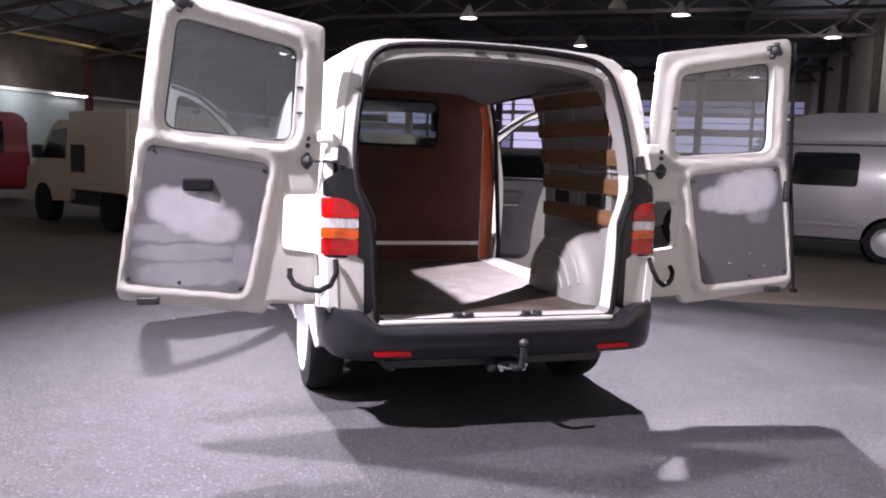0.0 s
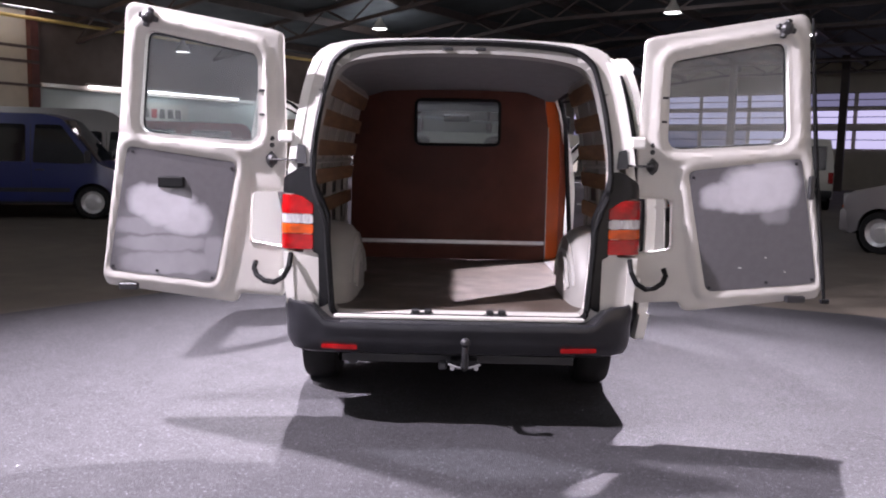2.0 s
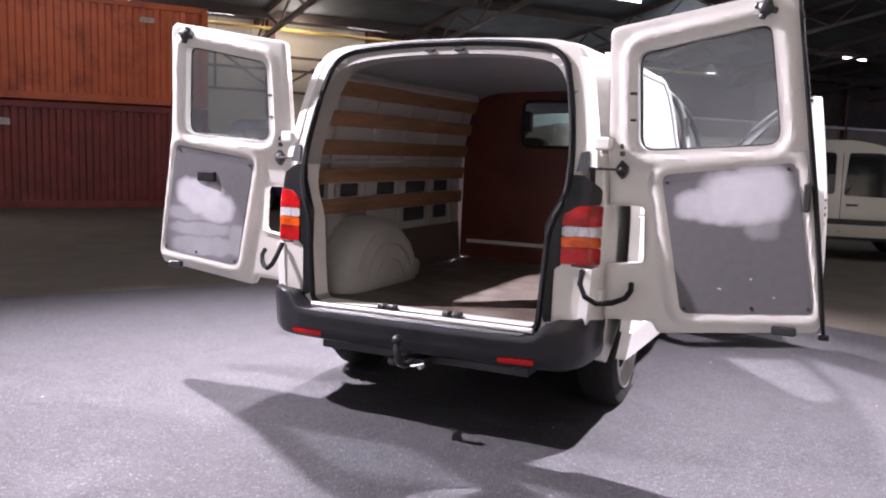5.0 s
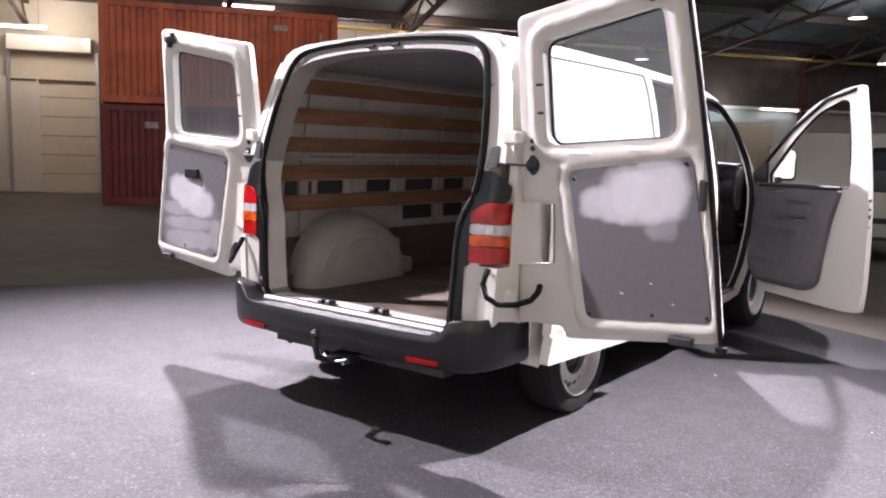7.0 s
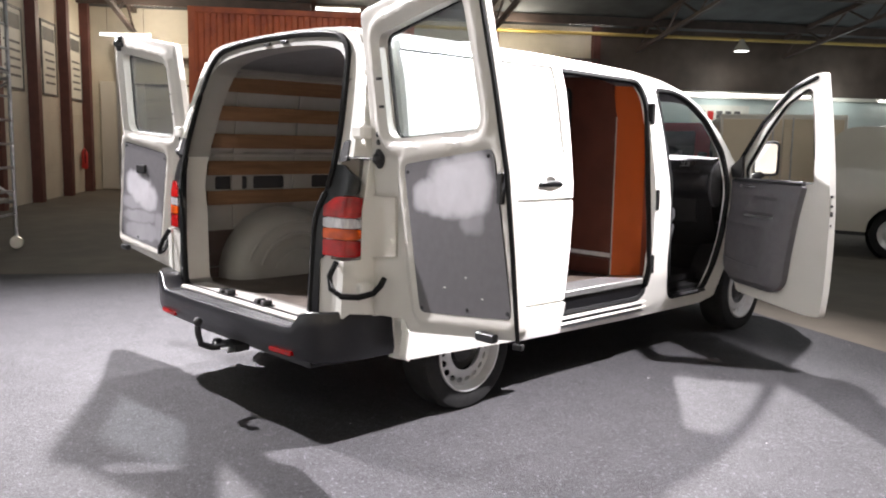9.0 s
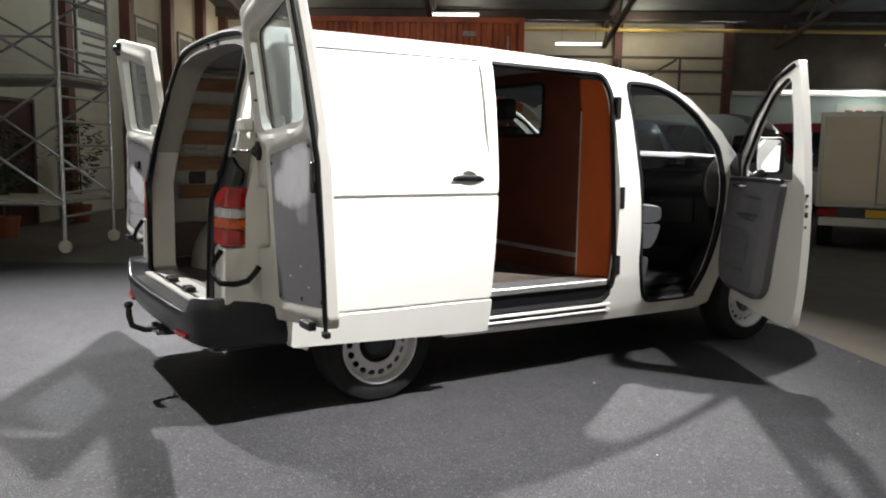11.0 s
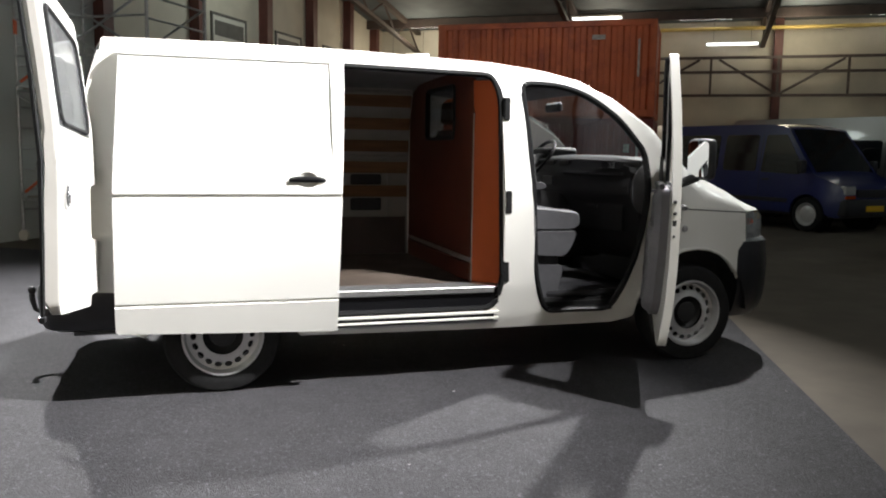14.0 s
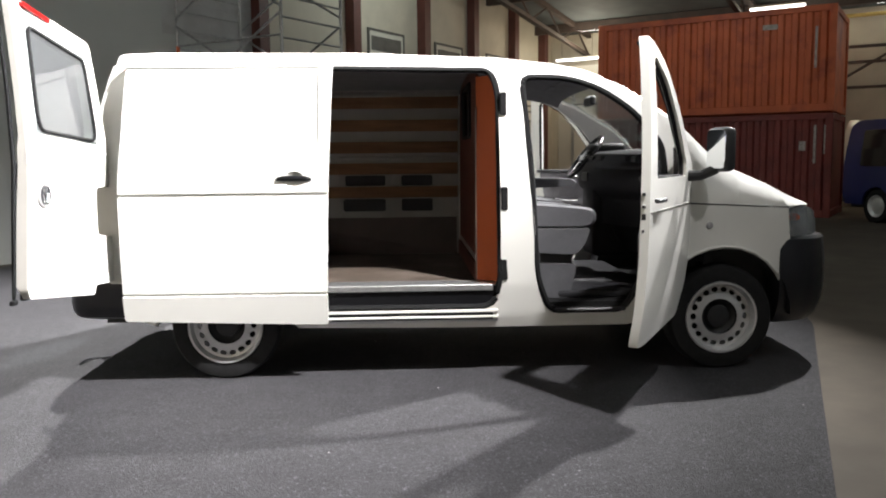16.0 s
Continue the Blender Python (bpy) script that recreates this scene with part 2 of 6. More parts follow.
def sheet(outer, holes, fmap, thick, cu=(), cv=()):
    """A plate with holes: outlines in (u, v), laid into space by fmap(u, v, depth), between depth 0 and thick."""
    flat = bmesh.new()
    edges = []
    for loop in [outer, *holes]:
        vs = [flat.verts.new((u, v, 0)) for u, v in loop]
        edges += [flat.edges.new((vs[i - 1], vs[i])) for i in range(len(vs))]
    bmesh.ops.triangle_fill(flat, use_beauty=True, use_dissolve=False, edges=edges, normal=(0, 0, 1))
    for axis, cuts in ((0, cu), (1, cv)):
        for c in cuts:
            co, no = [0, 0, 0], [0, 0, 0]
            co[axis], no[axis] = c, 1
            bmesh.ops.bisect_plane(flat, geom=flat.verts[:] + flat.edges[:] + flat.faces[:], plane_co=co, plane_no=no, dist=1e-5)
    for f in flat.faces:
        if f.normal.z < 0:
            f.normal_flip()
    bm = bmesh.new()
    flat.verts.index_update()
    front = [bm.verts.new(fmap(v.co.x, v.co.y, 0.0)) for v in flat.verts]
    back = [bm.verts.new(fmap(v.co.x, v.co.y, thick)) for v in flat.verts]
    for f in flat.faces:
        ids = [v.index for v in f.verts]
        for ring in ([front[i] for i in ids], [back[i] for i in reversed(ids)]):
            try:
                bm.faces.new(ring)
            except ValueError:
                pass
    for e in flat.edges:
        if len(e.link_faces) == 1:
            lp = e.link_loops[0]
            a, b = lp.vert.index, lp.link_loop_next.vert.index
            try:
                bm.faces.new((front[b], front[a], back[a], back[b]))
            except ValueError:
                pass
    flat.free()
    bmesh.ops.recalc_face_normals(bm, faces=bm.faces)
    return bm


def tube(points, radius, sides=8, closed=False, bm=None, caps=True):
    """A round bar along a line of points."""
    own = bmesh.new()
    pts = [Vector(p) for p in points]
    n, rings = len(pts), []
    up = Vector((0.13, 0.21, 0.97))
    for i, p in enumerate(pts):
        a = pts[i - 1] if (i or closed) else p
        b = pts[(i + 1) % n] if (i < n - 1 or closed) else p
        d = (b - a).normalized()
        s = d.cross(up)
        if s.length < 0.1:
            s = d.cross(Vector((1, 0, 0)))
        s.normalize()
        w = s.cross(d).normalized()
        r = radius[i] if isinstance(radius, (list, tuple)) else radius
        rings.append([own.verts.new(p + r * (math.cos(k * math.tau / sides) * s + math.sin(k * math.tau / sides) * w)) for k in range(sides)])
    for i in range(n if closed else n - 1):
        for k in range(sides):
            own.faces.new((rings[i][k], rings[i][(k + 1) % sides], rings[(i + 1) % n][(k + 1) % sides], rings[(i + 1) % n][k]))
    if caps and not closed:
        own.faces.new(rings[0]), own.faces.new(list(reversed(rings[-1])))
    bmesh.ops.recalc_face_normals(own, faces=own.faces)
    return merge(bm, own)


def spin(profile, sides=32, bm=None, m=None):
    """A turned shape round x: profile of (x, radius)."""
    own = bmesh.new()
    rings = []
    for x, r in profile:
        rings.append([own.verts.new((x, r * math.cos(k * math.tau / sides), r * math.sin(k * math.tau / sides))) for k in range(sides)] if r > 1e-6 else [own.verts.new((x, 0, 0))])
    for a, b in zip(rings, rings[1:]):
        for k in range(sides):
            va, vb = (a[k % len(a)], a[(k + 1) % sides % len(a)]), (b[k % len(b)], b[(k + 1) % sides % len(b)])
            vs = list(dict.fromkeys((va[0], va[1], vb[1], vb[0])))
            if len(vs) > 2:
                own.faces.new(vs)
    bmesh.ops.recalc_face_normals(own, faces=own.faces)
    return merge(bm, own, m)


def lerp(table, x):
    if x <= table[0][0]:
        return table[0][1]
    for (a, va), (b, vb) in zip(table, table[1:]):
        if x <= b:
            return va + (vb - va) * (x - a) / (b - a)
    return table[-1][1]

# ---------------------------------------------------------------- the hall
ALONG, ACROSS = Vector((0.559, 0.829, 0)), Vector((0.829, -0.559, 0))
HALL = Matrix.Translation((0, 0, 0)) @ Matrix(((ACROSS.x, ALONG.x, 0, 0), (ACROSS.y, ALONG.y, 0, 0), (0, 0, 1, 0), (0, 0, 0, 1)))
C0, C1, S0, S1, TOP = -20.0, 6.2, -5.5, 42.0, 6.3


def hall_part(name, bm, material, label, category="", kind="structure"):
    ob = part(name, bm, material)
    ob.matrix_world = HALL
    return tagged(ob, label, category or name.split("_")[0], kind=kind)


hall_part("floor", box(C0 - 0.3, C1 + 0.3, S0 - 0.3, S1 + 0.3, -0.2, 0.0), CONCRETE, "brown worn concrete hall floor with stains", "floor")
hall_part("wall_west", box(C0 - 0.25, C0, S0, S1, 0, TOP), WALLP, "cream painted hall wall behind parked vans", "wall")
hall_part("wall_south", box(C0 - 0.25, C1 + 0.25, S0 - 0.25, S0, 0, TOP), WALLP, "cream block wall with posts and posters", "wall")
hall_part("wall_east", box(C1, C1 + 0.25, S0, S1, 0, TOP), WALLP, "cream panelled hall wall between steel columns", "wall")
hall_part("wall_north", box(C0 - 0.25, C1 + 0.25, S1, S1 + 0.25, 0, TOP), WALLP, "far end wall of the hall with window bands", "wall")
EAVE = [(C0 - 0.3, 4.98), (C0 + 9.8, TOP), (C1 + 0.3, TOP)]
hall_part("ceiling", sheet([(C0 - 0.25, S0 - 0.25), (C1 + 0.25, S0 - 0.25), (C1 + 0.25, S1 + 0.25), (C0 - 0.25, S1 + 0.25)], [], lambda u, v, d: (u, v, lerp(EAVE, u) + d), 0.2, [C0 + 9.8]), CEIL, "dark sheet metal hall roof on steel girders", "ceiling")

ring = rounded([(-6.72, -1.75), (-3.6, 2.8), (-1.23, 5.65), (0.9, 4.62), (6.1, 2.15), (6.3, -0.64), (1.24, -7.1), (-2.9, -4.3)], [0.2, 0.6, 3.0, 1.0, 1.2, 1.5, 0.5, 0.0], 12)
carpet = part("carpet", sheet(ring, [], lambda u, v, d: (u, v, 0.006 - d), 0.006), CARPET)
tagged(carpet, "large dark grey needle felt carpet on concrete floor", "carpet", kind="structure")

# ---------------------------------------------------------------- the white van
HW = [(0.25, 0.86), (0.35, 0.895), (0.55, 0.93), (0.8, 0.948), (1.05, 0.952), (1.2, 0.945), (1.4, 0.915), (1.6, 0.878), (1.75, 0.845), (1.86, 0.80), (1.90, 0.765), (1.93, 0.71), (1.95, 0.61), (1.962, 0.42), (1.968, 0.2), (1.97, 0.0)]
ROOF = [(0.36, 1.975), (0.6, 1.98), (1.0, 1.98), (1.8, 1.973), (2.66, 1.942), (3.0, 1.905), (3.2, 1.865), (3.44, 1.77), (3.73, 1.575), (3.99, 1.305), (4.12, 1.235), (4.33, 1.14), (4.48, 1.06), (4.58, 1.005), (4.66, 0.93)]
TAPER = [(0.15, 0.945), (0.45, 0.985), (0.9, 1.0), (3.2, 1.0), (3.6, 0.998), (4.0, 0.985), (4.2, 0.965), (4.35, 0.938), (4.45, 0.908), (4.55, 0.858), (4.65, 0.775), (4.75, 0.62)]
REAR = [(0.3, 0.24), (0.5, 0.19), (0.6, 0.175), (1.1, 0.185), (1.3, 0.235), (1.6, 0.31), (1.86, 0.385), (1.97, 0.41)]
ZCUTS = [0.38, 0.45, 0.52, 0.6, 0.68, 0.76, 0.84, 0.92, 1.0, 1.05, 1.12, 1.2, 1.3, 1.4, 1.5, 1.6, 1.7, 1.78]
YCUTS = [0.3, 0.45, 0.6, 0.75, 0.9, 1.05, 1.2, 1.4, 1.7, 2.0, 2.35, 2.7, 2.9, 3.1, 3.3, 3.45, 3.6, 3.7, 3.8, 3.9, 4.0, 4.08, 4.16, 4.24, 4.32, 4.4, 4.47]


def half_width(y, z):
    zn = 1.0 + (z - 1.0) * 0.97 / max(lerp(ROOF, y) - 1.0, 0.03) if z > 1.0 else z
    flare = 0.0
    for cy, r in ((1.0, 0.405), (4.0, 0.43)):
        gap_r = math.hypot(y - cy, z - 0.33) - r
        if 0.0 <= gap_r + 0.02 < 0.15 and z > 0.33:
            flare = 0.014 * (1 - max(0.0, gap_r) / 0.13) ** 2
    return lerp(HW, zn) * lerp(TAPER, y) + flare


def shoulder(y):
    return 1.0 + 0.86 * (lerp(ROOF, y) - 1.0) / 0.97


def arch(cy, r, n=14):
    return [(cy - r * math.cos(math.pi * k / n), 0.33 + r * math.sin(math.pi * k / n)) for k in range(n + 1)]


van = thing("panel_van", "white panel van with all side and rear doors open", "van")
side = [(0.177, 0.60), (0.46, 0.59), (0.50, 0.36), *arch(1.0, 0.405), (1.43, 0.30), (2.4, 0.285), (3.42, 0.285), (3.55, 0.31), *[p for p in arch(4.0, 0.43, 20) if p[0] < 4.0 or p[1] > 0.55], (4.385, 0.60), (4.43, 0.795), (4.41, 0.985), (4.50, 1.0), (4.56, 0.998)]
side += [(y, shoulder(y)) for y in (4.56, 4.45, 4.33, 4.12, 3.99, 3.85, 3.73, 3.6, 3.44, 3.2, 3.0, 2.66, 2.2, 1.8, 1.4, 1.0, 0.6, 0.385)]
side += [(lerp(REAR, z) + (0.09 if 0.866 < z < 1.33 else 0), z) for z in (1.7, 1.5, 1.335, 1.325, 1.1, 0.87, 0.865, 0.75)]
cab_hole = rounded([(2.945, 0.385), (2.865, 0.58), (2.825, 1.24), (2.78, 1.785), (3.06, 1.78), (3.26, 1.715), (3.46, 1.575), (3.62, 1.38), (3.63, 1.2), (3.605, 0.98), (3.565, 0.76), (3.50, 0.57), (3.40, 0.385)], [0.06, 0.1, 0.1, 0.07, 0.1, 0.1, 0.1, 0.05, 0.05, 0.1, 0.1, 0.1, 0.06])
slide_hole = rounded([(1.30, 0.415), (2.61, 0.412), (2.645, 0.6), (2.64, 1.70), (2.60, 1.825), (1.30, 1.845)], [0, 0.09, 0.05, 0.08, 0.06, 0])
for sx, holes in ((1, [cab_hole, slide_hole]), (-1, [cab_hole])):
    part("side_panel", sheet(side, holes, lambda u, v, d: (sx * (half_width(u, v) - d), u, v), 0.045, YCUTS, ZCUTS), PAINT, van, smooth=True)

SECTION = [(x, z) for z, x in HW[9:]]
SECTION = SECTION + [(-x, z) for x, z in reversed(SECTION[:-1])]


def skin(ys, lo, hi, lift=0.0, thick=0.03):
    """A strip of the upper skin over the stations ys, between two points of the section."""
    own = bmesh.new()
    layers = []
    for down in (0.0, thick):
        rows = []
        for y in ys:
            k = (lerp(ROOF, y) - 1.0) / 0.97
            rows.append([own.verts.new((x * lerp(TAPER, y), y, 1.0 + (z - 1.0) * k + lift - down)) for x, z in SECTION[lo : hi + 1]])
        layers.append(rows)
    for rows, flip in zip(layers, (False, True)):
        for a, b in zip(rows, rows[1:]):
            for i in range(len(a) - 1):
                own.faces.new((a[i], a[i + 1], b[i + 1], b[i]))
    top, low = layers
    rim = [(top[0], low[0]), (top[-1], low[-1]), ([r[0] for r in top], [r[0] for r in low]), ([r[-1] for r in top], [r[-1] for r in low])]
    for a, b in rim:
        for i in range(len(a) - 1):
            own.faces.new((a[i], a[i + 1], b[i + 1], b[i]))
    bmesh.ops.recalc_face_normals(own, faces=own.faces)
    return own


LAST = len(SECTION) - 1
part("roof", skin([0.40, 0.5, 0.6, 0.8, 1.0, 1.4, 1.8, 2.2, 2.66, 3.0, 3.2, 3.3], 0, LAST), PAINT, van, smooth=True)
SCREEN = [3.3, 3.44, 3.58, 3.73, 3.86, 3.97]
part("windscreen_pillar", skin(SCREEN, 0, 1), PAINT, van, smooth=True)
part("windscreen_pillar", skin(SCREEN, LAST - 1, LAST), PAINT, van, smooth=True)
screen = part("windscreen", skin(SCREEN, 1, LAST - 1, -0.006, 0.006), GLASS, van, smooth=True)
part("bonnet", skin([3.97, 3.99, 4.05, 4.12, 4.22, 4.33, 4.42, 4.5, 4.56, 4.61, 4.65], 0, LAST), PAINT, van, smooth=True)
part("roof_liner", skin([0.44, 0.8, 1.4, 2.0, 2.66, 3.0, 3.2, 3.3], 1, LAST - 1, -0.055, 0.015), LINER, van, smooth=True)

# rear frame round the load opening
zs = [0.50, 0.7, 0.865, 0.868, 1.1, 1.325, 1.328, 1.4, 1.6, 1.75, 1.86]
outer = [(0.80 if 0.866 < z < 1.327 else lerp(HW, z) * 0.95, z) for z in zs] + [(x * 0.955, z + 0.008) for z, x in HW[10:]]
outer = outer + [(-x, z) for x, z in reversed(outer[:-1])]
half = [(0.655, 0.552), (0.672, 0.75), (0.69, 1.04), (0.765, 1.20), (0.762, 1.40), (0.715, 1.66), (0.645, 1.835), (0.45, 1.878), (0.2, 1.896)]
gap = rounded(half + [(-x, z) for x, z in reversed(half)], [0.05, 0.05, 0.08, 0.08, 0.1, 0.1, 0.09, 0.1, 0.1] + [0.1, 0.1, 0.09, 0.1, 0.1, 0.08, 0.08, 0.05, 0.05])


def rear_face(u, v, d):
    return (u, lerp(REAR, v) + d + 0.05 * max(0, abs(u) - 0.7), v)


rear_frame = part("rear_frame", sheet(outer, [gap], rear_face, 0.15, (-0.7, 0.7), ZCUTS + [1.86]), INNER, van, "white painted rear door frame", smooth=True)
seal_half = [(0.655, 0.545), (0.672, 0.75), (0.69, 1.04), (0.765, 1.20), (0.768, 1.40), (0.732, 1.66), (0.682, 1.85), (0.60, 1.915), (0.45, 1.938), (0.2, 1.953)]
seal_line = rounded(seal_half + [(-x, z) for x, z in reversed(seal_half)], [0.05, 0.05, 0.08, 0.08, 0.1, 0.1, 0.06, 0.05, 0.1, 0.1] + [0.1, 0.1, 0.05, 0.06, 0.1, 0.1, 0.08, 0.08, 0.05, 0.05])
part("door_seal", tube([rear_face(u * 0.99, v, -0.008) for u, v in seal_line], 0.017, 6, closed=True), RUBBER, van, "black rubber door seal")
part("rear_sill", box(-0.64, 0.64, 0.13, 0.30, 0.535, 0.556, 0.006), INNER, van, "white sill plate with black latch plates")
for x in (-0.19, 0.19):
    latch = part("latch_plate", box(x - 0.06, x + 0.06, 0.155, 0.225, 0.555, 0.560, 0.002), BLACK, van)
    for k in (-0.05, 0.012):
        part("striker", box(x + k, x + k + 0.038, 0.16, 0.215, 0.560, 0.585, 0.006), BLACK, latch)
for x in (-0.11, 0.06):
    part("latch_slot", box(x, x + 0.055, 0.384, 0.41, 1.912, 1.928, 0.003), BLACK, van)

# tail lamps
def tail_face(u, v, d):
    """u runs from the load opening round the corner to the side."""
    a = max(0.0, u - 0.15)
    ang = min(a / 0.06, 1.3)
    x = 0.705 + min(u, 0.15) * 1.0 + 0.07 * math.sin(ang)
    y = lerp(REAR, v) - 0.016 + 0.08 * (1 - math.cos(ang)) + max(0, a - 0.078) + min(u, 0.15) * 0.12
    return (x - d * 0.5, y + d, v)


for sx in (1, -1):
    lamp_unit = new("tail_lamp")
    lamp_unit.parent = van
    for name, z0, z1, m in (("red_lens", 1.062, 1.158, REDLENS), ("clear_lens", 1.014, 1.059, CLEARLENS), ("amber_lens", 0.962, 1.011, AMBERLENS), ("red_lens", 0.882, 0.959, REDLENS)):
        part(name, sheet(rounded([(0.045, z0), (0.232, z0), (0.232, z1), (0.12, z1), (0.045, z1 - (0.045 if z1 > 1.1 else 0.002))], [0.008, 0.008, 0.02, 0.02, 0.008], 2), [], lambda u, v, d: (sx * tail_face(u, v, d)[0], *tail_face(u, v, d)[1:]), 0.03, [0.06, 0.1, 0.15, 0.165, 0.18, 0.195, 0.21, 0.225], [z0 + 0.02, (z0 + z1) / 2]), m, lamp_unit, smooth=True)
    part("lamp_surround", sheet(rounded([(-0.03, 0.60), (0.012, 0.58), (0.016, 0.86), (0.05, 0.87), (0.06, 1.10), (0.12, 1.155), (0.16, 1.162), (0.21, 1.162), (0.21, 1.235), (0.12, 1.30), (0.055, 1.30), (0.04, 1.22), (-0.035, 1.06)], 0.02, 3), [], lambda u, v, d: (sx * (tail_face(u, v, d)[0]), tail_face(u, v, d)[1] + 0.006, v), 0.02, [0.05, 0.1, 0.15, 0.18, 0.2], [0.9, 1.06, 1.2]), LAMPBLACK, van, "black tail lamp surround", smooth=True)
    part("hinge_cover", sheet(rounded([(0.790, 1.312), (0.850, 1.318), (0.842, 1.415), (0.800, 1.405)], 0.008, 2), [], lambda u, v, d: (sx * u, rear_face(u, v, d)[1] - 0.012, v), 0.02), BLACK, van)

# bumpers
PLAN = [(-0.935, 0.50), (-0.935, 0.34), (-0.925, 0.22), (-0.89, 0.12), (-0.82, 0.065), (-0.76, 0.05), (-0.7, 0.04), (-0.64, 0.035), (-0.5, 0.028), (-0.35, 0.022), (0, 0.016), (0.35, 0.022), (0.5, 0.028), (0.64, 0.035), (0.7, 0.04), (0.76, 0.05), (0.82, 0.065), (0.89, 0.12), (0.925, 0.22), (0.935, 0.34), (0.935, 0.50)]
PROFILE = [(0.15, 0.532), (0.07, 0.530), (0.035, 0.532), (0.012, 0.538), (0.002, 0.534), (-0.004, 0.522), (-0.005, 0.50), (0.002, 0.48), (0.002, 0.45), (0.008, 0.415), (0.025, 0.385), (0.07, 0.368), (0.14, 0.365)]


def sweep(plan, profile, centre):
    own = bmesh.new()
    rows = []
    n = len(plan)
    for i, p in enumerate(plan):
        a, b = Vector(plan[max(i - 1, 0)]), Vector(plan[min(i + 1, n - 1)])
        d = (b - a).normalized()
        inw = Vector((-d.y, d.x))
        if inw.dot(Vector(centre) - Vector(p)) < 0:
            inw = -inw
        rows.append([own.verts.new((p[0] + inw.x * o, p[1] + inw.y * o, z)) for o, z in profile])
    for a, b in zip(rows, rows[1:]):
        for k in range(len(profile) - 1):
            own.faces.new((a[k], a[k + 1], b[k + 1], b[k]))
    own.faces.new(rows[0]), own.faces.new(rows[-1])
    bmesh.ops.recalc_face_normals(own, faces=own.faces)
    return own


bumper_mesh = sweep([(x * 0.965, y) for x, y in PLAN], PROFILE, (0, 0.6))
for v in bumper_mesh.verts:
    if v.co.z > 0.44:
        lift = min(1.0, max(0.0, (abs(v.co.x) - 0.655) / 0.10))
        v.co.z += 0.085 * lift * lift * (3 - 2 * lift) * (v.co.z - 0.44) / 0.09
bumper = part("rear_bumper", bumper_mesh, BUMPER, van, "dark grey plastic rear bumper", smooth=True)
for k in range(5):
    part("tread_rib", box(-0.60, 0.60, 0.062 + 0.016 * k, 0.070 + 0.016 * k, 0.528, 0.5335, 0.002), BLACK, bumper)
for sx in (1, -1):
    part("reflector", sheet(rounded([(0.505, 0.402), (0.685, 0.405), (0.685, 0.427), (0.505, 0.424)], 0.008, 2), [], lambda u, v, d: (sx * u, 0.026 + 0.05 * (u - 0.5) + d, v), 0.02), REDLENS, bumper, "red rear reflector")
FPLAN = [(0.892, 4.365), (0.882, 4.46), (0.85, 4.575), (0.78, 4.68), (0.66, 4.762), (0.4, 4.815), (0, 4.835)]
FPLAN = FPLAN + [(-x, y) for x, y in reversed(FPLAN[:-1])]
FPROFILE = [(0.10, 0.812), (0.035, 0.808), (0.016, 0.79), (0.012, 0.74), (0.002, 0.66), (0.0, 0.56), (0.004, 0.47), (0.018, 0.39), (0.045, 0.315), (0.085, 0.268), (0.16, 0.25)]
part("front_bumper", sweep(FPLAN, FPROFILE, (0, 4.0)), BUMPER, van, "dark grey plastic front bumper", smooth=True)
part("grille", sweep([(0.62, 4.68), (0.3, 4.735), (0, 4.75), (-0.3, 4.735), (-0.62, 4.68)], [(0.1, 0.99), (0.0, 0.96), (0.0, 0.80), (0.1, 0.78)], (0, 4.0)), BLACK, van)
for sx in (1, -1):
    unit = new("headlamp")
    unit.parent = van
    lamp_o = rounded([(4.425, 0.815), (4.60, 0.80), (4.665, 0.83), (4.63, 0.955), (4.57, 0.99), (4.418, 0.982)], 0.02, 3)
    part("reflector_bowl", sheet(lamp_o, [], lambda u, v, d: (sx * (half_width(u, min(v, 0.99)) - 0.03 - d), u, v), 0.01, (4.5, 4.55, 4.6)), CHROME, unit)
    part("lamp_lens", sheet(lamp_o, [], lambda u, v, d: (sx * (half_width(u, min(v, 0.99)) + 0.002 - d), u, v), 0.006, (4.46, 4.5, 4.53, 4.56, 4.59, 4.62), (0.85, 0.9, 0.95)), LENSGLASS, unit, "clear front headlamp lens", smooth=True)
    part("indicator_bulb", spin([(0, 0.024), (0.012, 0.02), (0.018, 0)], 14, m=Matrix.Translation((sx * (half_width(4.47, 0.93) - 0.02), 4.475, 0.925))), AMBERLENS, unit)
    part("lamp_housing", sheet([(4.415, 0.80), (4.68, 0.80), (4.63, 0.96), (4.57, 1.0), (4.415, 0.995)], [], lambda u, v, d: (sx * (half_width(u, min(v, 0.99)) - 0.045 - d), u, v), 0.01, (4.5, 4.55, 4.6)), BLACK, unit)

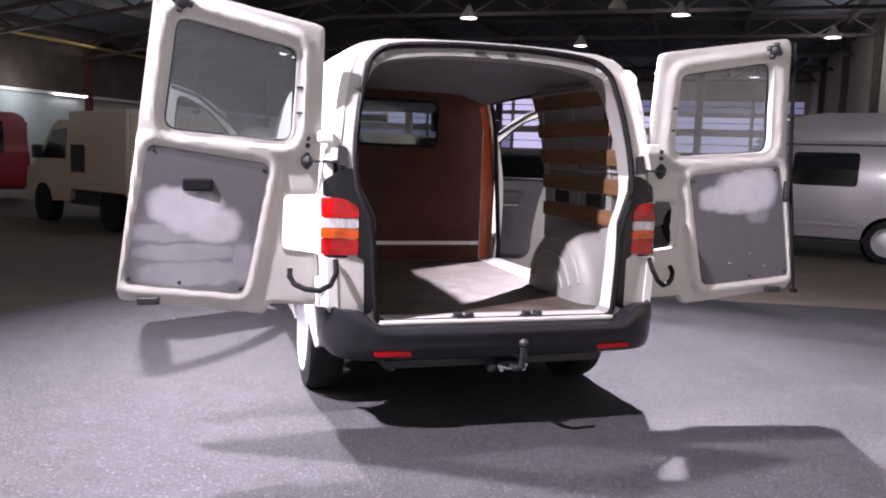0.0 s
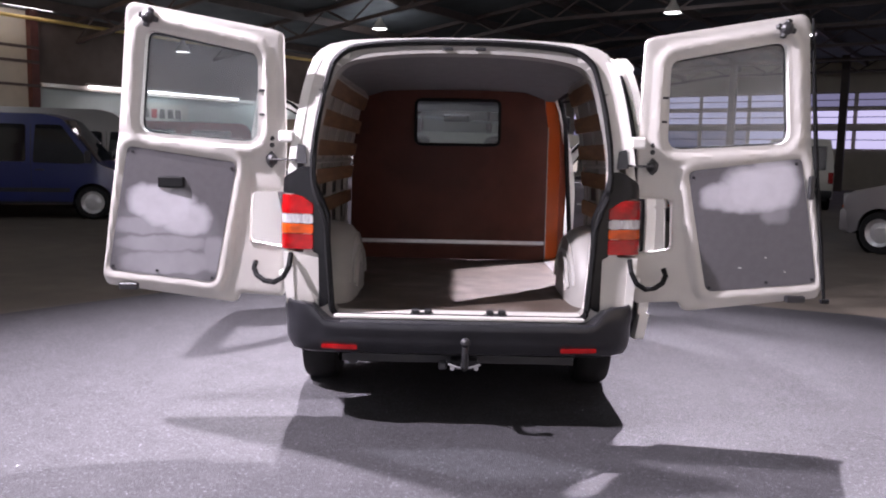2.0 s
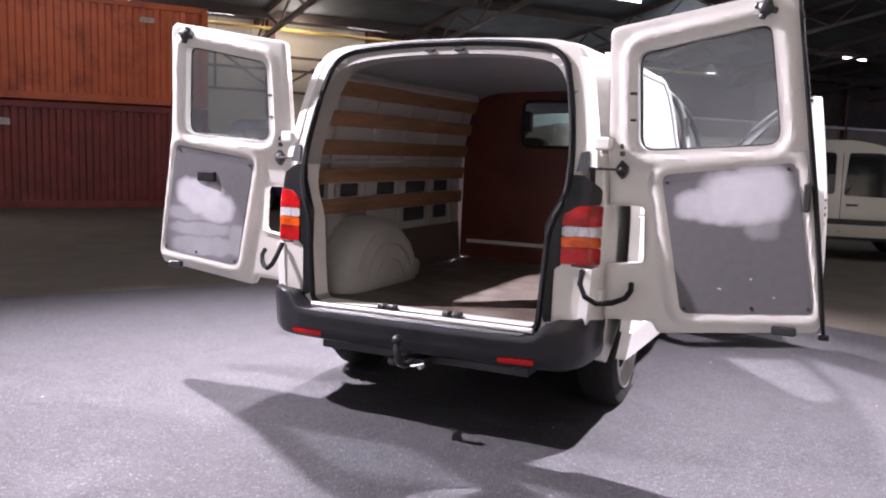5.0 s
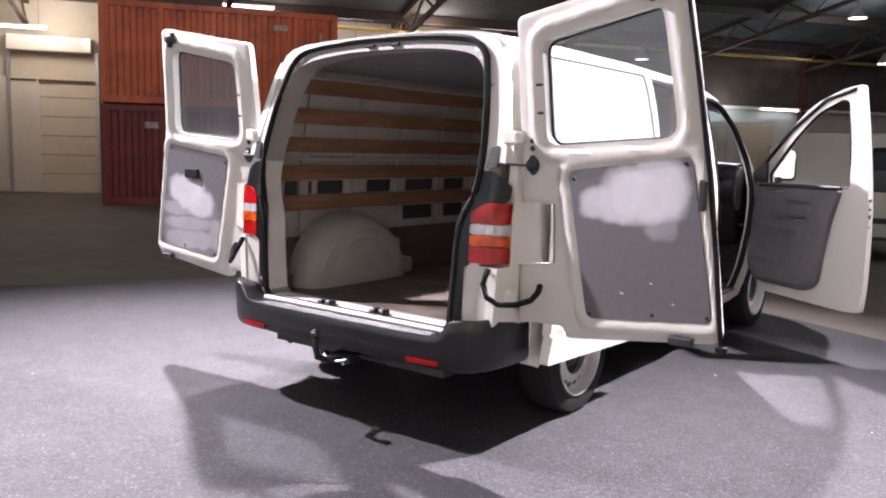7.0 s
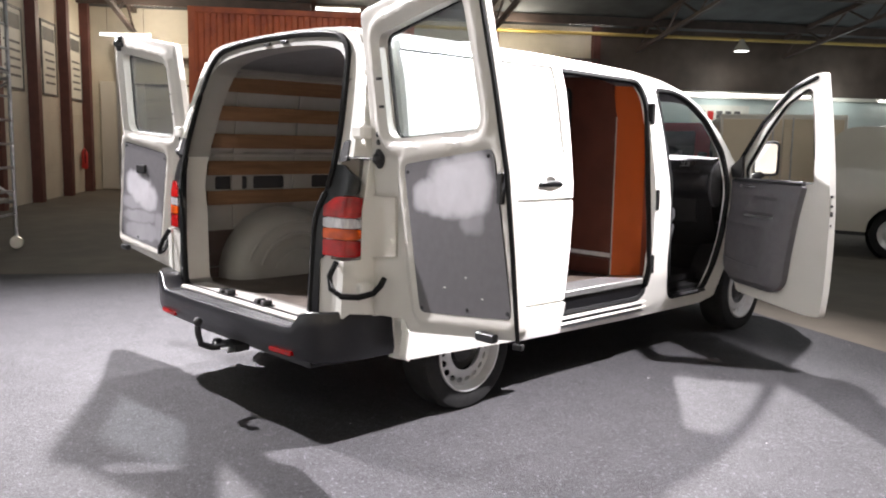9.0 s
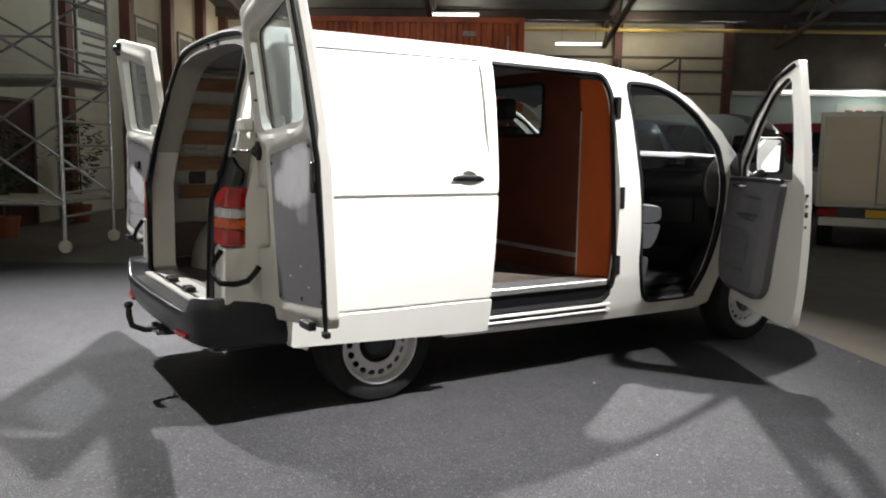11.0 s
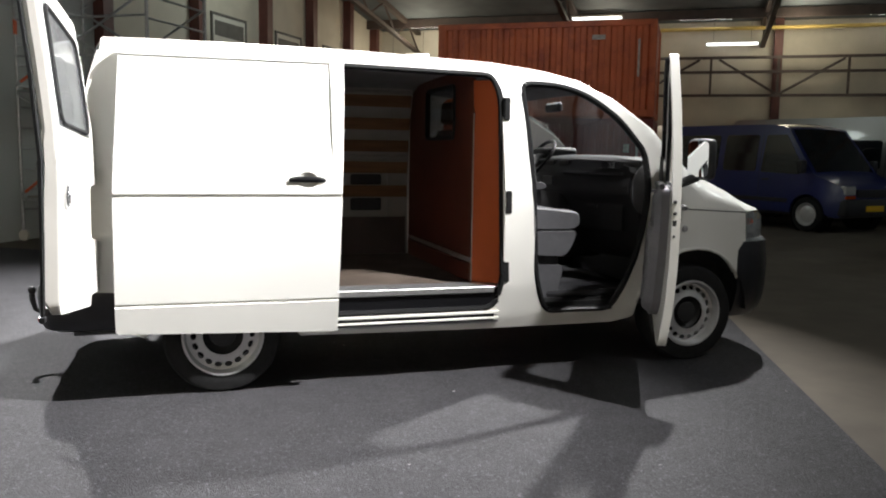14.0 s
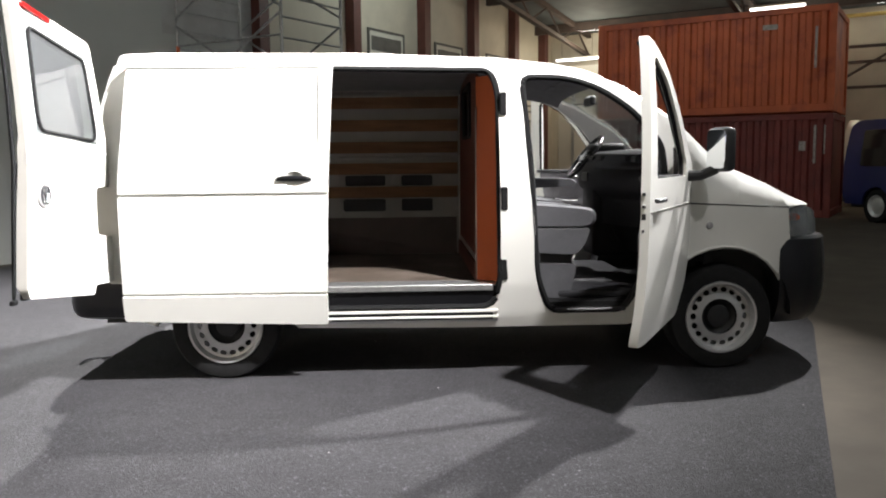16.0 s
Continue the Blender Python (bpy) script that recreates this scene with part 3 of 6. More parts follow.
# wheels
def wheel(parent, x, y, sx):
    hub = new("wheel")
    hub.parent = parent
    hub.matrix_basis = Matrix.Translation((x, y, 0.322)) @ (Matrix.Identity(4) if sx > 0 else Matrix.Rotation(math.pi, 4, "Z"))
    part("tyre", spin([(-0.10, 0.225), (-0.105, 0.26), (-0.095, 0.305), (-0.07, 0.32), (-0.03, 0.3235), (0.03, 0.3235), (0.07, 0.32), (0.095, 0.305), (0.105, 0.26), (0.10, 0.222)], 48), TYRE, hub, smooth=True)
    rim = part("rim", spin([(0.095, 0.222), (0.108, 0.219), (0.108, 0.208), (0.085, 0.200), (0.05, 0.196), (-0.08, 0.19)], 48), STEEL, hub, smooth=True)
    circle = lambda r, n, cx=0.0, cy=0.0, e=1.0, a0=0.0: [(cx + r * (math.cos(a0) * math.cos(k * math.tau / n) - e * math.sin(a0) * math.sin(k * math.tau / n)), cy + r * (math.sin(a0) * math.cos(k * math.tau / n) + e * math.cos(a0) * math.sin(k * math.tau / n))) for k in range(n)]
    slots = [circle(0.0165, 8, 0.160 * math.cos(a), 0.168 * math.sin(a), 1.3, a) for a in [k * math.tau / 18 for k in range(18)]]
    dish = lambda u, v, d: (lerp([(0.06, 0.01), (0.095, 0.03), (0.11, 0.072), (0.135, 0.078), (0.155, 0.06), (0.19, 0.05), (0.2, 0.06)], math.hypot(u, v)) - d, u, v)
    part("wheel_disc", sheet(circle(0.198, 48), [circle(0.110, 36)] + slots, dish, 0.006), STEEL, hub, smooth=True)
    part("hub_cap", spin([(0.045, 0.112), (0.03, 0.10), (0.02, 0.075), (0.05, 0.068), (0.055, 0.05), (0.057, 0.0)], 28), BLACK, hub, smooth=True)
    part("brake_drum", spin([(-0.06, 0.0), (-0.06, 0.17), (-0.01, 0.17), (-0.01, 0.0)], 24), RUBBER, hub)
    return hub


for sx in (1, -1):
    for y in (1.0, 4.0):
        wheel(van, sx * 0.805, y, sx)
    for y, r in ((1.0, 0.405), (4.0, 0.43)):
        well = sheet(arch(y, r) , [], lambda u, v, d: (sx * (0.68 + d), u, v), 0.01)
        pts = arch(y, r + 0.004)
        for a, b in zip(pts, pts[1:]):
            vs = [well.verts.new((sx * x, p[0], p[1])) for x, p in ((0.68, a), (0.90, a), (0.90, b), (0.68, b))]
            well.faces.new(vs)
        part("wheel_well", well, BLACK, van)
part("underbody", box(-0.6, 0.6, 0.2, 4.5, 0.30, 0.34), BLACK, van)
part("exhaust", tube([(-0.55, 0.25, 0.30), (-0.55, 1.2, 0.28)], 0.03, 8), BLACK, van)

# tow bar
part("tow_bar", tube([(0.03, 0.30, 0.33), (0.03, 0.12, 0.325), (0.03, -0.02, 0.33), (0.03, -0.085, 0.36), (0.03, -0.10, 0.42), (0.03, -0.10, 0.455)], 0.017, 8), BLACK, van, "black tow bar with ball")
part("tow_ball", spin([(0, 0), (0.008, 0.014), (0.02, 0.024), (0.035, 0.024), (0.047, 0.014), (0.052, 0)], 12, m=Matrix.Translation((0.03, -0.10, 0.45)) @ Matrix.Rotation(-math.pi / 2, 4, "Y")), BLACK, van)
part("tow_bracket", box(-0.04, 0.10, 0.06, 0.16, 0.30, 0.345, 0.008), TRIM, van)
for x in (-0.03, 0.09):
    part("bracket_bolt", tube([(x, 0.03, 0.315), (x, 0.07, 0.315)], 0.012, 6), ALU, van)
part("locking_pin", tube([(-0.05, 0.035, 0.335), (0.0, 0.02, 0.322), (0.06, 0.02, 0.322), (0.11, 0.035, 0.335)], 0.006, 6), ALU, van)
part("tow_socket", box(-0.10, -0.055, 0.04, 0.09, 0.30, 0.345, 0.01), BLACK, van)

for sx in (1, -1):
    part("crease_line", tube([(sx * (half_width(y, z) + 0.001), y, z) for y, z in ((3.72, 1.024), (3.85, 1.02), (4.05, 1.01), (4.25, 0.998), (4.41, 0.99))], 0.004, 5), TRIM, van)
    part("side_indicator", spin([(0, 0.022), (0.008, 0.02), (0.012, 0.012), (0.013, 0)], 14, m=Matrix.Translation((sx * half_width(3.90, 0.89), 3.90, 0.89)) @ (Matrix.Identity(4) if sx > 0 else Matrix.Rotation(math.pi, 4, "Z"))), CLEARLENS, van, smooth=True)
    part("arch_lip", tube([(sx * (half_width(y, z) - 0.004), y, z) for y, z in arch(4.0, 0.432)], 0.012, 6), PAINT, van, smooth=True)
    part("arch_lip", tube([(sx * (half_width(y, z) - 0.004), y, z) for y, z in arch(1.0, 0.407)], 0.010, 6), PAINT, van, smooth=True)

# load bay
part("load_floor", box(-0.86, 0.86, 0.24, 2.66, 0.515, 0.545), BAYFLOOR, van, "worn dark brown load floor")
part("floor_panel", box(0.70, 0.885, 1.30, 2.66, 0.545, 0.549), ALU, van)
bay_holes = ((0.47, 0.70, 1.095, 1.178), (0.745, 0.98, 1.095, 1.178), (1.20, 1.45, 1.095, 1.178), (1.60, 1.92, 1.095, 1.178), (2.05, 2.30, 1.095, 1.178), (1.58, 1.92, 0.89, 0.99), (2.05, 2.30, 0.89, 0.99))
for sx, y1 in ((1, 1.56), (-1, 2.512)):
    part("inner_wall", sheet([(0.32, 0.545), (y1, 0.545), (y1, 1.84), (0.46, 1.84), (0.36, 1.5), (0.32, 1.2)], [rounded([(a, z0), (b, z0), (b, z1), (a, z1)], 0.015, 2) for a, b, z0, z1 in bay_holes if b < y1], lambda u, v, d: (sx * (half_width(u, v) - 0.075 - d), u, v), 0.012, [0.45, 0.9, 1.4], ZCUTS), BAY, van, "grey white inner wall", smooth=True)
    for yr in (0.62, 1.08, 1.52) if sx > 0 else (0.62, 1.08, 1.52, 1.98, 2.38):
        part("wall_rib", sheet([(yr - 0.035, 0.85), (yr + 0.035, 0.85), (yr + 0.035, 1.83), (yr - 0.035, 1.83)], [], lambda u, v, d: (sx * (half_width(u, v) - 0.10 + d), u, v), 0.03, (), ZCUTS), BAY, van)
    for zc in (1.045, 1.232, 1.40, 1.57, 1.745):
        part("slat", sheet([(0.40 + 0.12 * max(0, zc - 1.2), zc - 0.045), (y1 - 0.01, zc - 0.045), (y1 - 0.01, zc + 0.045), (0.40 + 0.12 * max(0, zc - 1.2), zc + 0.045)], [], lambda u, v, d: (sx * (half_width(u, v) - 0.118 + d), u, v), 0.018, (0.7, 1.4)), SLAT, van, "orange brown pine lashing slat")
    # dark backing puts the shade of the wall holes into its colour
    part("hole_shade_sheet", sheet([(0.42, 0.87), (y1, 0.87), (y1, 1.20), (0.42, 1.20)], [], lambda u, v, d: (sx * (half_width(u, v) - 0.060 - d), u, v), 0.006, (0.8, 1.2), (1.0, 1.1)), TRIM, van, "dark sheet added as shade behind the inner wall holes")
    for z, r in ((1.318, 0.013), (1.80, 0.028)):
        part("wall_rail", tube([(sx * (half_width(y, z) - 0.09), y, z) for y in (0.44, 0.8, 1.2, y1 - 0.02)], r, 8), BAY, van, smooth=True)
    part("lower_liner", sheet([(0.36, 0.545), (y1 - 0.02, 0.545), (y1 - 0.02, 0.84), (0.36, 0.84)], [], lambda u, v, d: (sx * (half_width(u, v) - 0.10 + d), u, v), 0.01, (0.9,)), DARKPLY, van, "dark plywood lower lining")
    tub = bmesh.new()
    rows = []
    for x, k in ((0.86, 1.0), (0.74, 0.99), (0.68, 0.965), (0.635, 0.92), (0.605, 0.84), (0.588, 0.70), (0.578, 0.45)):
        x = min(0.87, x + (0.045 if sx > 0 else 0.01))
        rows.append([tub.verts.new((sx * x, 0.925 + 0.465 * k * -math.cos(a), 0.545 + 0.43 * k * math.sin(a))) for a in [math.pi * j / 16 for j in range(17)]])
    for a, b in zip(rows, rows[1:]):
        for j in range(16):
            tub.faces.new((a[j], a[j + 1], b[j + 1], b[j]))
    tub.faces.new(rows[-1])
    bmesh.ops.recalc_face_normals(tub, faces=tub.faces)
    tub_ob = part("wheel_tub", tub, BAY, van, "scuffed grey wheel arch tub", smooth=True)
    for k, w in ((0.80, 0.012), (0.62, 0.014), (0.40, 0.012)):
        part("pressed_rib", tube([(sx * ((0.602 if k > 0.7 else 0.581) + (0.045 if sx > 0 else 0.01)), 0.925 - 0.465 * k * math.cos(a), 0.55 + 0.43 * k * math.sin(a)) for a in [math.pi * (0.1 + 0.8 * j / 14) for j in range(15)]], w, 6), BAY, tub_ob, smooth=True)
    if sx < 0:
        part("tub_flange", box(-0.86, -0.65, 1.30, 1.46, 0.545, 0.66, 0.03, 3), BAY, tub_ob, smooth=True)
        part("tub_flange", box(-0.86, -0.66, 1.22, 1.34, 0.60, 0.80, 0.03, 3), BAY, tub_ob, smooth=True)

bulk = [(-0.84, 0.55), (0.71, 0.55), (0.705, 1.60), (0.67, 1.81), (0.5, 1.87), (0.2, 1.90), (-0.2, 1.90), (-0.55, 1.87), (-0.75, 1.80), (-0.82, 1.6)]
pane_o = rounded([(-0.33, 1.452), (0.325, 1.452), (0.325, 1.797), (-0.33, 1.797)], 0.05)
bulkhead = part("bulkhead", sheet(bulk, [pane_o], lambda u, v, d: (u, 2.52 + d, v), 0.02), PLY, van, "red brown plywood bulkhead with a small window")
part("bulkhead_pane", box(-0.335, 0.33, 2.528, 2.532, 1.45, 1.80), GLASS, bulkhead)
part("window_gasket", tube([(u, 2.517, v) for u, v in pane_o], 0.013, 6, closed=True), RUBBER, bulkhead)
part("bulkhead_return", sheet([(0, 0.55), (0.165, 0.55), (0.165, 1.80), (0, 1.80)], [], lambda u, v, d: (0.712 + u * 0.72 - 0.04 * max(0.0, v - 1.3) - d, 2.522 + u, v), 0.012, (), (1.3, 1.55)), LITPLY, bulkhead, "plywood edge panel in a brighter lit orange")
part("return_panel", sheet([(0.79, 0.55), (0.875, 0.55), (0.885, 1.2), (0.83, 1.70), (0.77, 1.80)], [], lambda u, v, d: (u, 2.685 + d, v), 0.012), RETURNPLY, bulkhead, "plywood side panel in a half lit brown")
part("metal_strip", box(-0.78, 0.70, 2.512, 2.52, 0.672, 0.700), ALU, bulkhead, "aluminium strip")
part("corner_strip", box(0.706, 0.712, 2.514, 2.521, 0.55, 1.60), LINEGREY, bulkhead)
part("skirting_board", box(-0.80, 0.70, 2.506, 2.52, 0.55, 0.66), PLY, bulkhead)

# side sill with door rails
part("step_well", box(0.80, 0.90, 1.32, 2.62, 0.42, 0.545), LAMPBLACK, van)
part("entry_sill", box(0.85, 0.915, 1.32, 2.60, 0.515, 0.553, 0.004), ALU, van, "aluminium entry sill")
for z0, z1, m, x in ((0.386, 0.402, PAINT, 0.924), (0.366, 0.386, LAMPBLACK, 0.914), (0.352, 0.366, PAINT, 0.922), (0.340, 0.352, LAMPBLACK, 0.910), (0.326, 0.340, ALU, 0.908)):
    part("door_rail", box(0.87, x, 1.45, 2.60 if m is LAMPBLACK else 2.63, z0, z1, 0.002), m, van)
part("opening_seal", tube([(half_width(u, v) - 0.01, u, v) for u, v in rounded([(1.5, 0.42), (2.61, 0.417), (2.645, 0.6), (2.64, 1.70), (2.60, 1.825), (1.5, 1.842)], [0, 0.09, 0.05, 0.08, 0.06, 0])], 0.02, 6), RUBBER, van)
part("opening_seal", tube([(half_width(u, v) - 0.012, u, v) for u, v in cab_hole], 0.021, 6, closed=True), RUBBER, van)
for z, x in ((0.58, 0.937), (1.0, 0.955), (1.555, 0.892)):
    part("hinge_bracket", box(x - 0.05, x + 0.004, 2.645, 2.685, z, z + 0.135, 0.006), RUBBER, van)

# sliding door, pushed back along the side
def slide_map(u, v, d):
    dent = 0.010 if (abs(v - 1.112) < 0.009 or abs(v - 0.535) < 0.008) else 0.0
    flare = 0.013 if v < 0.528 else 0.0
    if u < 1.592 and 1.30 < v < 1.833:
        dent += 0.012 * min(1.0, (v - 1.30) / 0.12)
    return (lerp(HW, v) + 0.105 - (d if d > dent else dent) + flare, u, v)


HANDLE = (1.45, 1.195)
sdoor_outline = rounded([(0.455, 0.385), (1.620, 0.345), (1.622, 0.53), (1.64, 1.11), (1.672, 1.855), (1.64, 1.88), (0.515, 1.90), (0.50, 1.885), (0.46, 1.13), (0.455, 0.55)], [0.02, 0.01, 0, 0, 0.02, 0.02, 0.02, 0.02, 0.02, 0.02])
grip_hole = [(HANDLE[0] + 0.058 * math.cos(k * math.tau / 24), HANDLE[1] + 0.046 * math.sin(k * math.tau / 24)) for k in range(24)]
sdoor = part("sliding_door", sheet(sdoor_outline, [grip_hole], slide_map, 0.05, (0.8, 1.2, 1.588, 1.592, 1.6), ZCUTS + [0.5, 0.5265, 0.5275, 0.5425, 0.5435, 1.1025, 1.1035, 1.1205, 1.1215, 1.42, 1.828, 1.833, 1.84, 1.86]), PAINT, van, "white steel sliding door slid open", smooth=True)
# dark sheet stands in for the shadow on the door's inner side
part("inner_shade_sheet", sheet([(0.50, 0.40), (1.60, 0.38), (1.60, 1.80), (0.60, 1.82), (0.50, 1.13)], [], lambda u, v, d: (lerp(HW, v) + 0.054 - d, u, v), 0.012, (), ZCUTS), TRIM, sdoor, "dark sheet for the shaded inner side of the sliding door")
bowl = bmesh.new()
rings = [[bowl.verts.new(slide_map(HANDLE[0] + k * (u - HANDLE[0]), HANDLE[1] + k * (v - HANDLE[1]), deep)) for u, v in grip_hole] for k, deep in ((1.0, 0.0), (0.93, 0.003), (0.8, 0.010), (0.55, 0.015), (0.2, 0.017))]
for a, b in zip(rings, rings[1:]):
    for k in range(24):
        bowl.faces.new((a[k - 1], a[k], b[k], b[k - 1]))
bowl.faces.new(rings[-1])
bmesh.ops.recalc_face_normals(bowl, faces=bowl.faces)
part("handle_recess", bowl, PAINT, sdoor, smooth=True)
grip = [(1.350, 1.194, 0.004), (1.362, 1.198, 0.012), (1.385, 1.200, 0.016), (1.45, 1.201, 0.017), (1.515, 1.199, 0.016), (1.538, 1.196, 0.012), (1.550, 1.192, 0.004)]
part("door_handle", tube([slide_map(u, v, -0.012) for u, v, r in grip], [r for u, v, r in grip], 10), LAMPBLACK, sdoor, "black pull handle", smooth=True)
part("handle_lock", spin([(0, 0.012), (0.01, 0.012), (0.014, 0)], 10, m=Matrix.Translation(slide_map(1.36, 1.196, -0.012))), RUBBER, sdoor)

def off_line(loop, u, v):
    """Signed distance from a closed outline, negative inside it."""
    best, inside = 1e9, False
    for (ax, ay), (bx, by) in zip(loop, loop[1:] + loop[:1]):
        ex, ey = bx - ax, by - ay
        t = min(1.0, max(0.0, ((u - ax) * ex + (v - ay) * ey) / (ex * ex + ey * ey + 1e-12)))
        best = min(best, (u - ax - t * ex) ** 2 + (v - ay - t * ey) ** 2)
        if (ay > v) != (by > v) and u < ax + ex * (v - ay) / ey:
            inside = not inside
    return -math.sqrt(best) if inside else math.sqrt(best)


def ease(t):
    t = min(1.0, max(0.0, t))
    return t * t * (3 - 2 * t)


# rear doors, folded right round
# the frame inside the seal takes the bay's darker grey, for its dimmer light
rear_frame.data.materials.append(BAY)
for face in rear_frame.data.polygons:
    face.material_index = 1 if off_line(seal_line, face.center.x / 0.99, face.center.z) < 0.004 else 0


def rear_door(sx, clouds):
    door = new("rear_door")
    door.parent = van
    door["label"] = "white rear door folded open with grey inner panel"

    def lay(off):
        k = 1.0 if sx > 0 else 0.975
        return lambda u, v, d: (sx * (0.92 + (u - 0.92) * k), 0.312 - 0.06 * (u - 0.92) - 0.085 * max(0.0, (v - 1.25) / 0.75) ** 1.3 - off + d, v)

    edge = rounded([(0.915, 1.965), (0.955, 1.98), (1.665, 2.095), (1.70, 2.07), (1.885, 0.70), (1.868, 0.665), (1.25, 0.582), (1.19, 0.575), (1.165, 0.625), (0.93, 0.61), (0.925, 0.87), (1.112, 0.898), (1.102, 1.165), (0.93, 1.165), (0.915, 1.4)], [0.03, 0.03, 0.02, 0.03, 0.03, 0.03, 0.03, 0.02, 0.02, 0.02, 0.02, 0.04, 0.04, 0.02, 0.02], 3)
    window = rounded([(1.045, 1.862), (1.605, 1.965), (1.675, 1.46), (1.06, 1.418)], [0.05, 0.05, 0.07, 0.07])
    panel = rounded([(1.172, 1.312), (1.735, 1.388), (1.852, 0.745), (1.295, 0.683)], [0.04, 0.03, 0.03, 0.04])

    def pressed(u, v):
        """How far the inner pressing lies behind its highest ridge."""
        dw, dp, de = off_line(window, u, v), off_line(panel, u, v), -off_line(edge, u, v)
        deep = 0.020 * ease((min(dw - 0.075, dp - 0.055) + 0.016) / 0.034)
        deep += 0.016 * ease((0.042 - dw) / 0.022) + 0.011 * ease((0.020 - dp) / 0.018)
        return deep + 0.006 * max(0.0, 1 - de / 0.02) ** 2

    flat = lay(0.0)
    shell = sheet(edge, [window], lambda u, v, d: flat(u, v, d if d > 0 else pressed(u, v)), 0.055, [0.93 + 0.019 * k for k in range(50)], [0.59 + 0.019 * k for k in range(79)])
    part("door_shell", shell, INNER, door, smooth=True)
    part("outer_skin", sheet(edge, [window], lay(-0.055), 0.008, (1.2, 1.5), (0.9, 1.2, 1.5, 1.75)), PAINT, door)
    part("window_pane", sheet([(1.03, 1.88), (1.62, 1.985), (1.69, 1.445), (1.045, 1.40)], [], lay(-0.063), 0.005, (), (1.6, 1.75)), DUSTY, door)
    part("outer_gasket", tube([lay(-0.071)(u, v, 0) for u, v in window], 0.010, 6, closed=True), RUBBER, door)
    part("inner_panel", sheet(panel, [], lay(-0.006), 0.009), clouds, door, "grey hardboard panel with pale smudges")
    for u, v in ((1.31, 0.705), (1.60, 0.742), (1.83, 0.765), (1.20, 1.28), (1.71, 1.36)):
        part("panel_clip", spin([(0, 0.009), (0.004, 0.008), (0.006, 0)], 8, m=Matrix.Translation(lay(-0.007)(u, v, 0)) @ Matrix.Rotation(-math.pi / 2, 4, "Z")), TRIM, door)
    if sx > 0:
        seal = part("edge_seal", tube([lay(0.0)(u, v, 0) for u, v in ((1.705, 2.07), (1.765, 1.65), (1.815, 1.30), (1.855, 1.0), (1.888, 0.72), (1.895, 0.665))], [0.008, 0.011, 0.012, 0.011, 0.010, 0.008], 6), RUBBER, door)
        part("seal_foot", box(-0.022, 0.022, -0.012, 0.012, -0.014, 0.010, 0.004, m=Matrix.Translation(lay(0.0)(1.898, 0.655, 0))), RUBBER, seal)
        for u, v, long in ((1.66, 1.095, 0.012), (1.59, 0.872, 0.005), (1.46, 0.815, 0.008), (1.69, 0.80, 0.004)):
            part("scuff_mark", box(-long, long, -0.001, 0.001, -0.002, 0.002, m=Matrix.Translation(lay(-0.0045)(u, v, 0)) @ Matrix.Rotation(0.12, 4, "Y")), PAINT, door)
    lock = part("door_lock", spin([(-0.0, 0.032), (0.02, 0.032), (0.035, 0.018), (0.04, 0)], 10, m=Matrix.Translation(lay(0.0)(1.58, 2.02, 0)) @ Matrix.Rotation(-math.pi / 2, 4, "Z")), BLACK, door)
    for ang in (0.3, 1.9):
        part("lock_lever", box(-0.048, 0.048, -0.018, 0.012, -0.013, 0.013, 0.005, m=Matrix.Translation(lay(0.0)(1.58, 2.02, 0)) @ Matrix.Rotation(ang, 4, "Y")), BLACK, lock)
    part("door_lock", box(-0.05, 0.05, -0.035, 0.0, -0.02, 0.015, 0.006, m=Matrix.Translation(lay(0.0)(1.74, 0.665, 0))), BLACK, door)
    strap = part("check_strap", spin([(0, 0.030), (0.024, 0.028), (0.036, 0.016), (0.045, 0.0)], 8, m=Matrix.Translation(lay(-0.018)(0.985, 1.33, 0)) @ Matrix.Rotation(-math.pi / 2, 4, "Z")), BLACK, door)
    part("strap_plate", sheet(rounded([(0.985, 1.378), (1.018, 1.345), (1.014, 1.312), (0.988, 1.284), (0.958, 1.318), (0.962, 1.342)], 0.008, 2), [], lay(0.0), 0.02), BLACK, strap)
    inner = [(0.925, 0.872), (1.110, 0.900), (1.100, 1.163), (0.932, 1.163)]
    for a, b in ((0, 1), (1, 2), (2, 3)):
        part("lamp_flange", sheet([(0, 0.0), (1, 0.0), (1, 0.05), (0, 0.05)], [], lambda u, v, d: lay(-0.012)(inner[a][0] + (inner[b][0] - inner[a][0]) * u, inner[a][1] + (inner[b][1] - inner[a][1]) * u + d, v), 0.003), INNER, door)
    part("strap_arm", tube([lay(0.03)(0.975, 1.33, 0), (sx * 0.84, 0.24, 1.335)], 0.006, 6), BLACK, door)
    for v in (1.405, 1.44):
        part("plug", spin([(0, 0.013), (0.008, 0.013), (0.012, 0)], 10, m=Matrix.Translation(lay(-0.018)(0.985, v, 0)) @ Matrix.Rotation(-math.pi / 2, 4, "Z")), BLACK, door)
    for v in (1.56, 1.68):
        part("wire_clip", box(-0.02, 0.02, -0.012, 0, -0.006, 0.006, m=Matrix.Translation(lay(-0.018)(1.025, v, 0))), BLACK, door)
    for z in (0.70, 1.42):
        part("hinge", box(min(sx * 0.86, sx * 0.94), max(sx * 0.86, sx * 0.94), 0.25, 0.315, z, z + 0.06, 0.01), PAINT, door)
    part("cable_sleeve", tube([(sx * x, y, z) for x, y, z in ((0.86, 0.17, 0.86), (0.862, 0.13, 0.80), (0.89, 0.12, 0.745), (0.94, 0.14, 0.715), (1.0, 0.19, 0.715), (1.05, 0.235, 0.735), (1.07, 0.26, 0.77), (1.065, 0.285, 0.80))], 0.014, 8), RUBBER, door, "black corrugated cable sleeve")
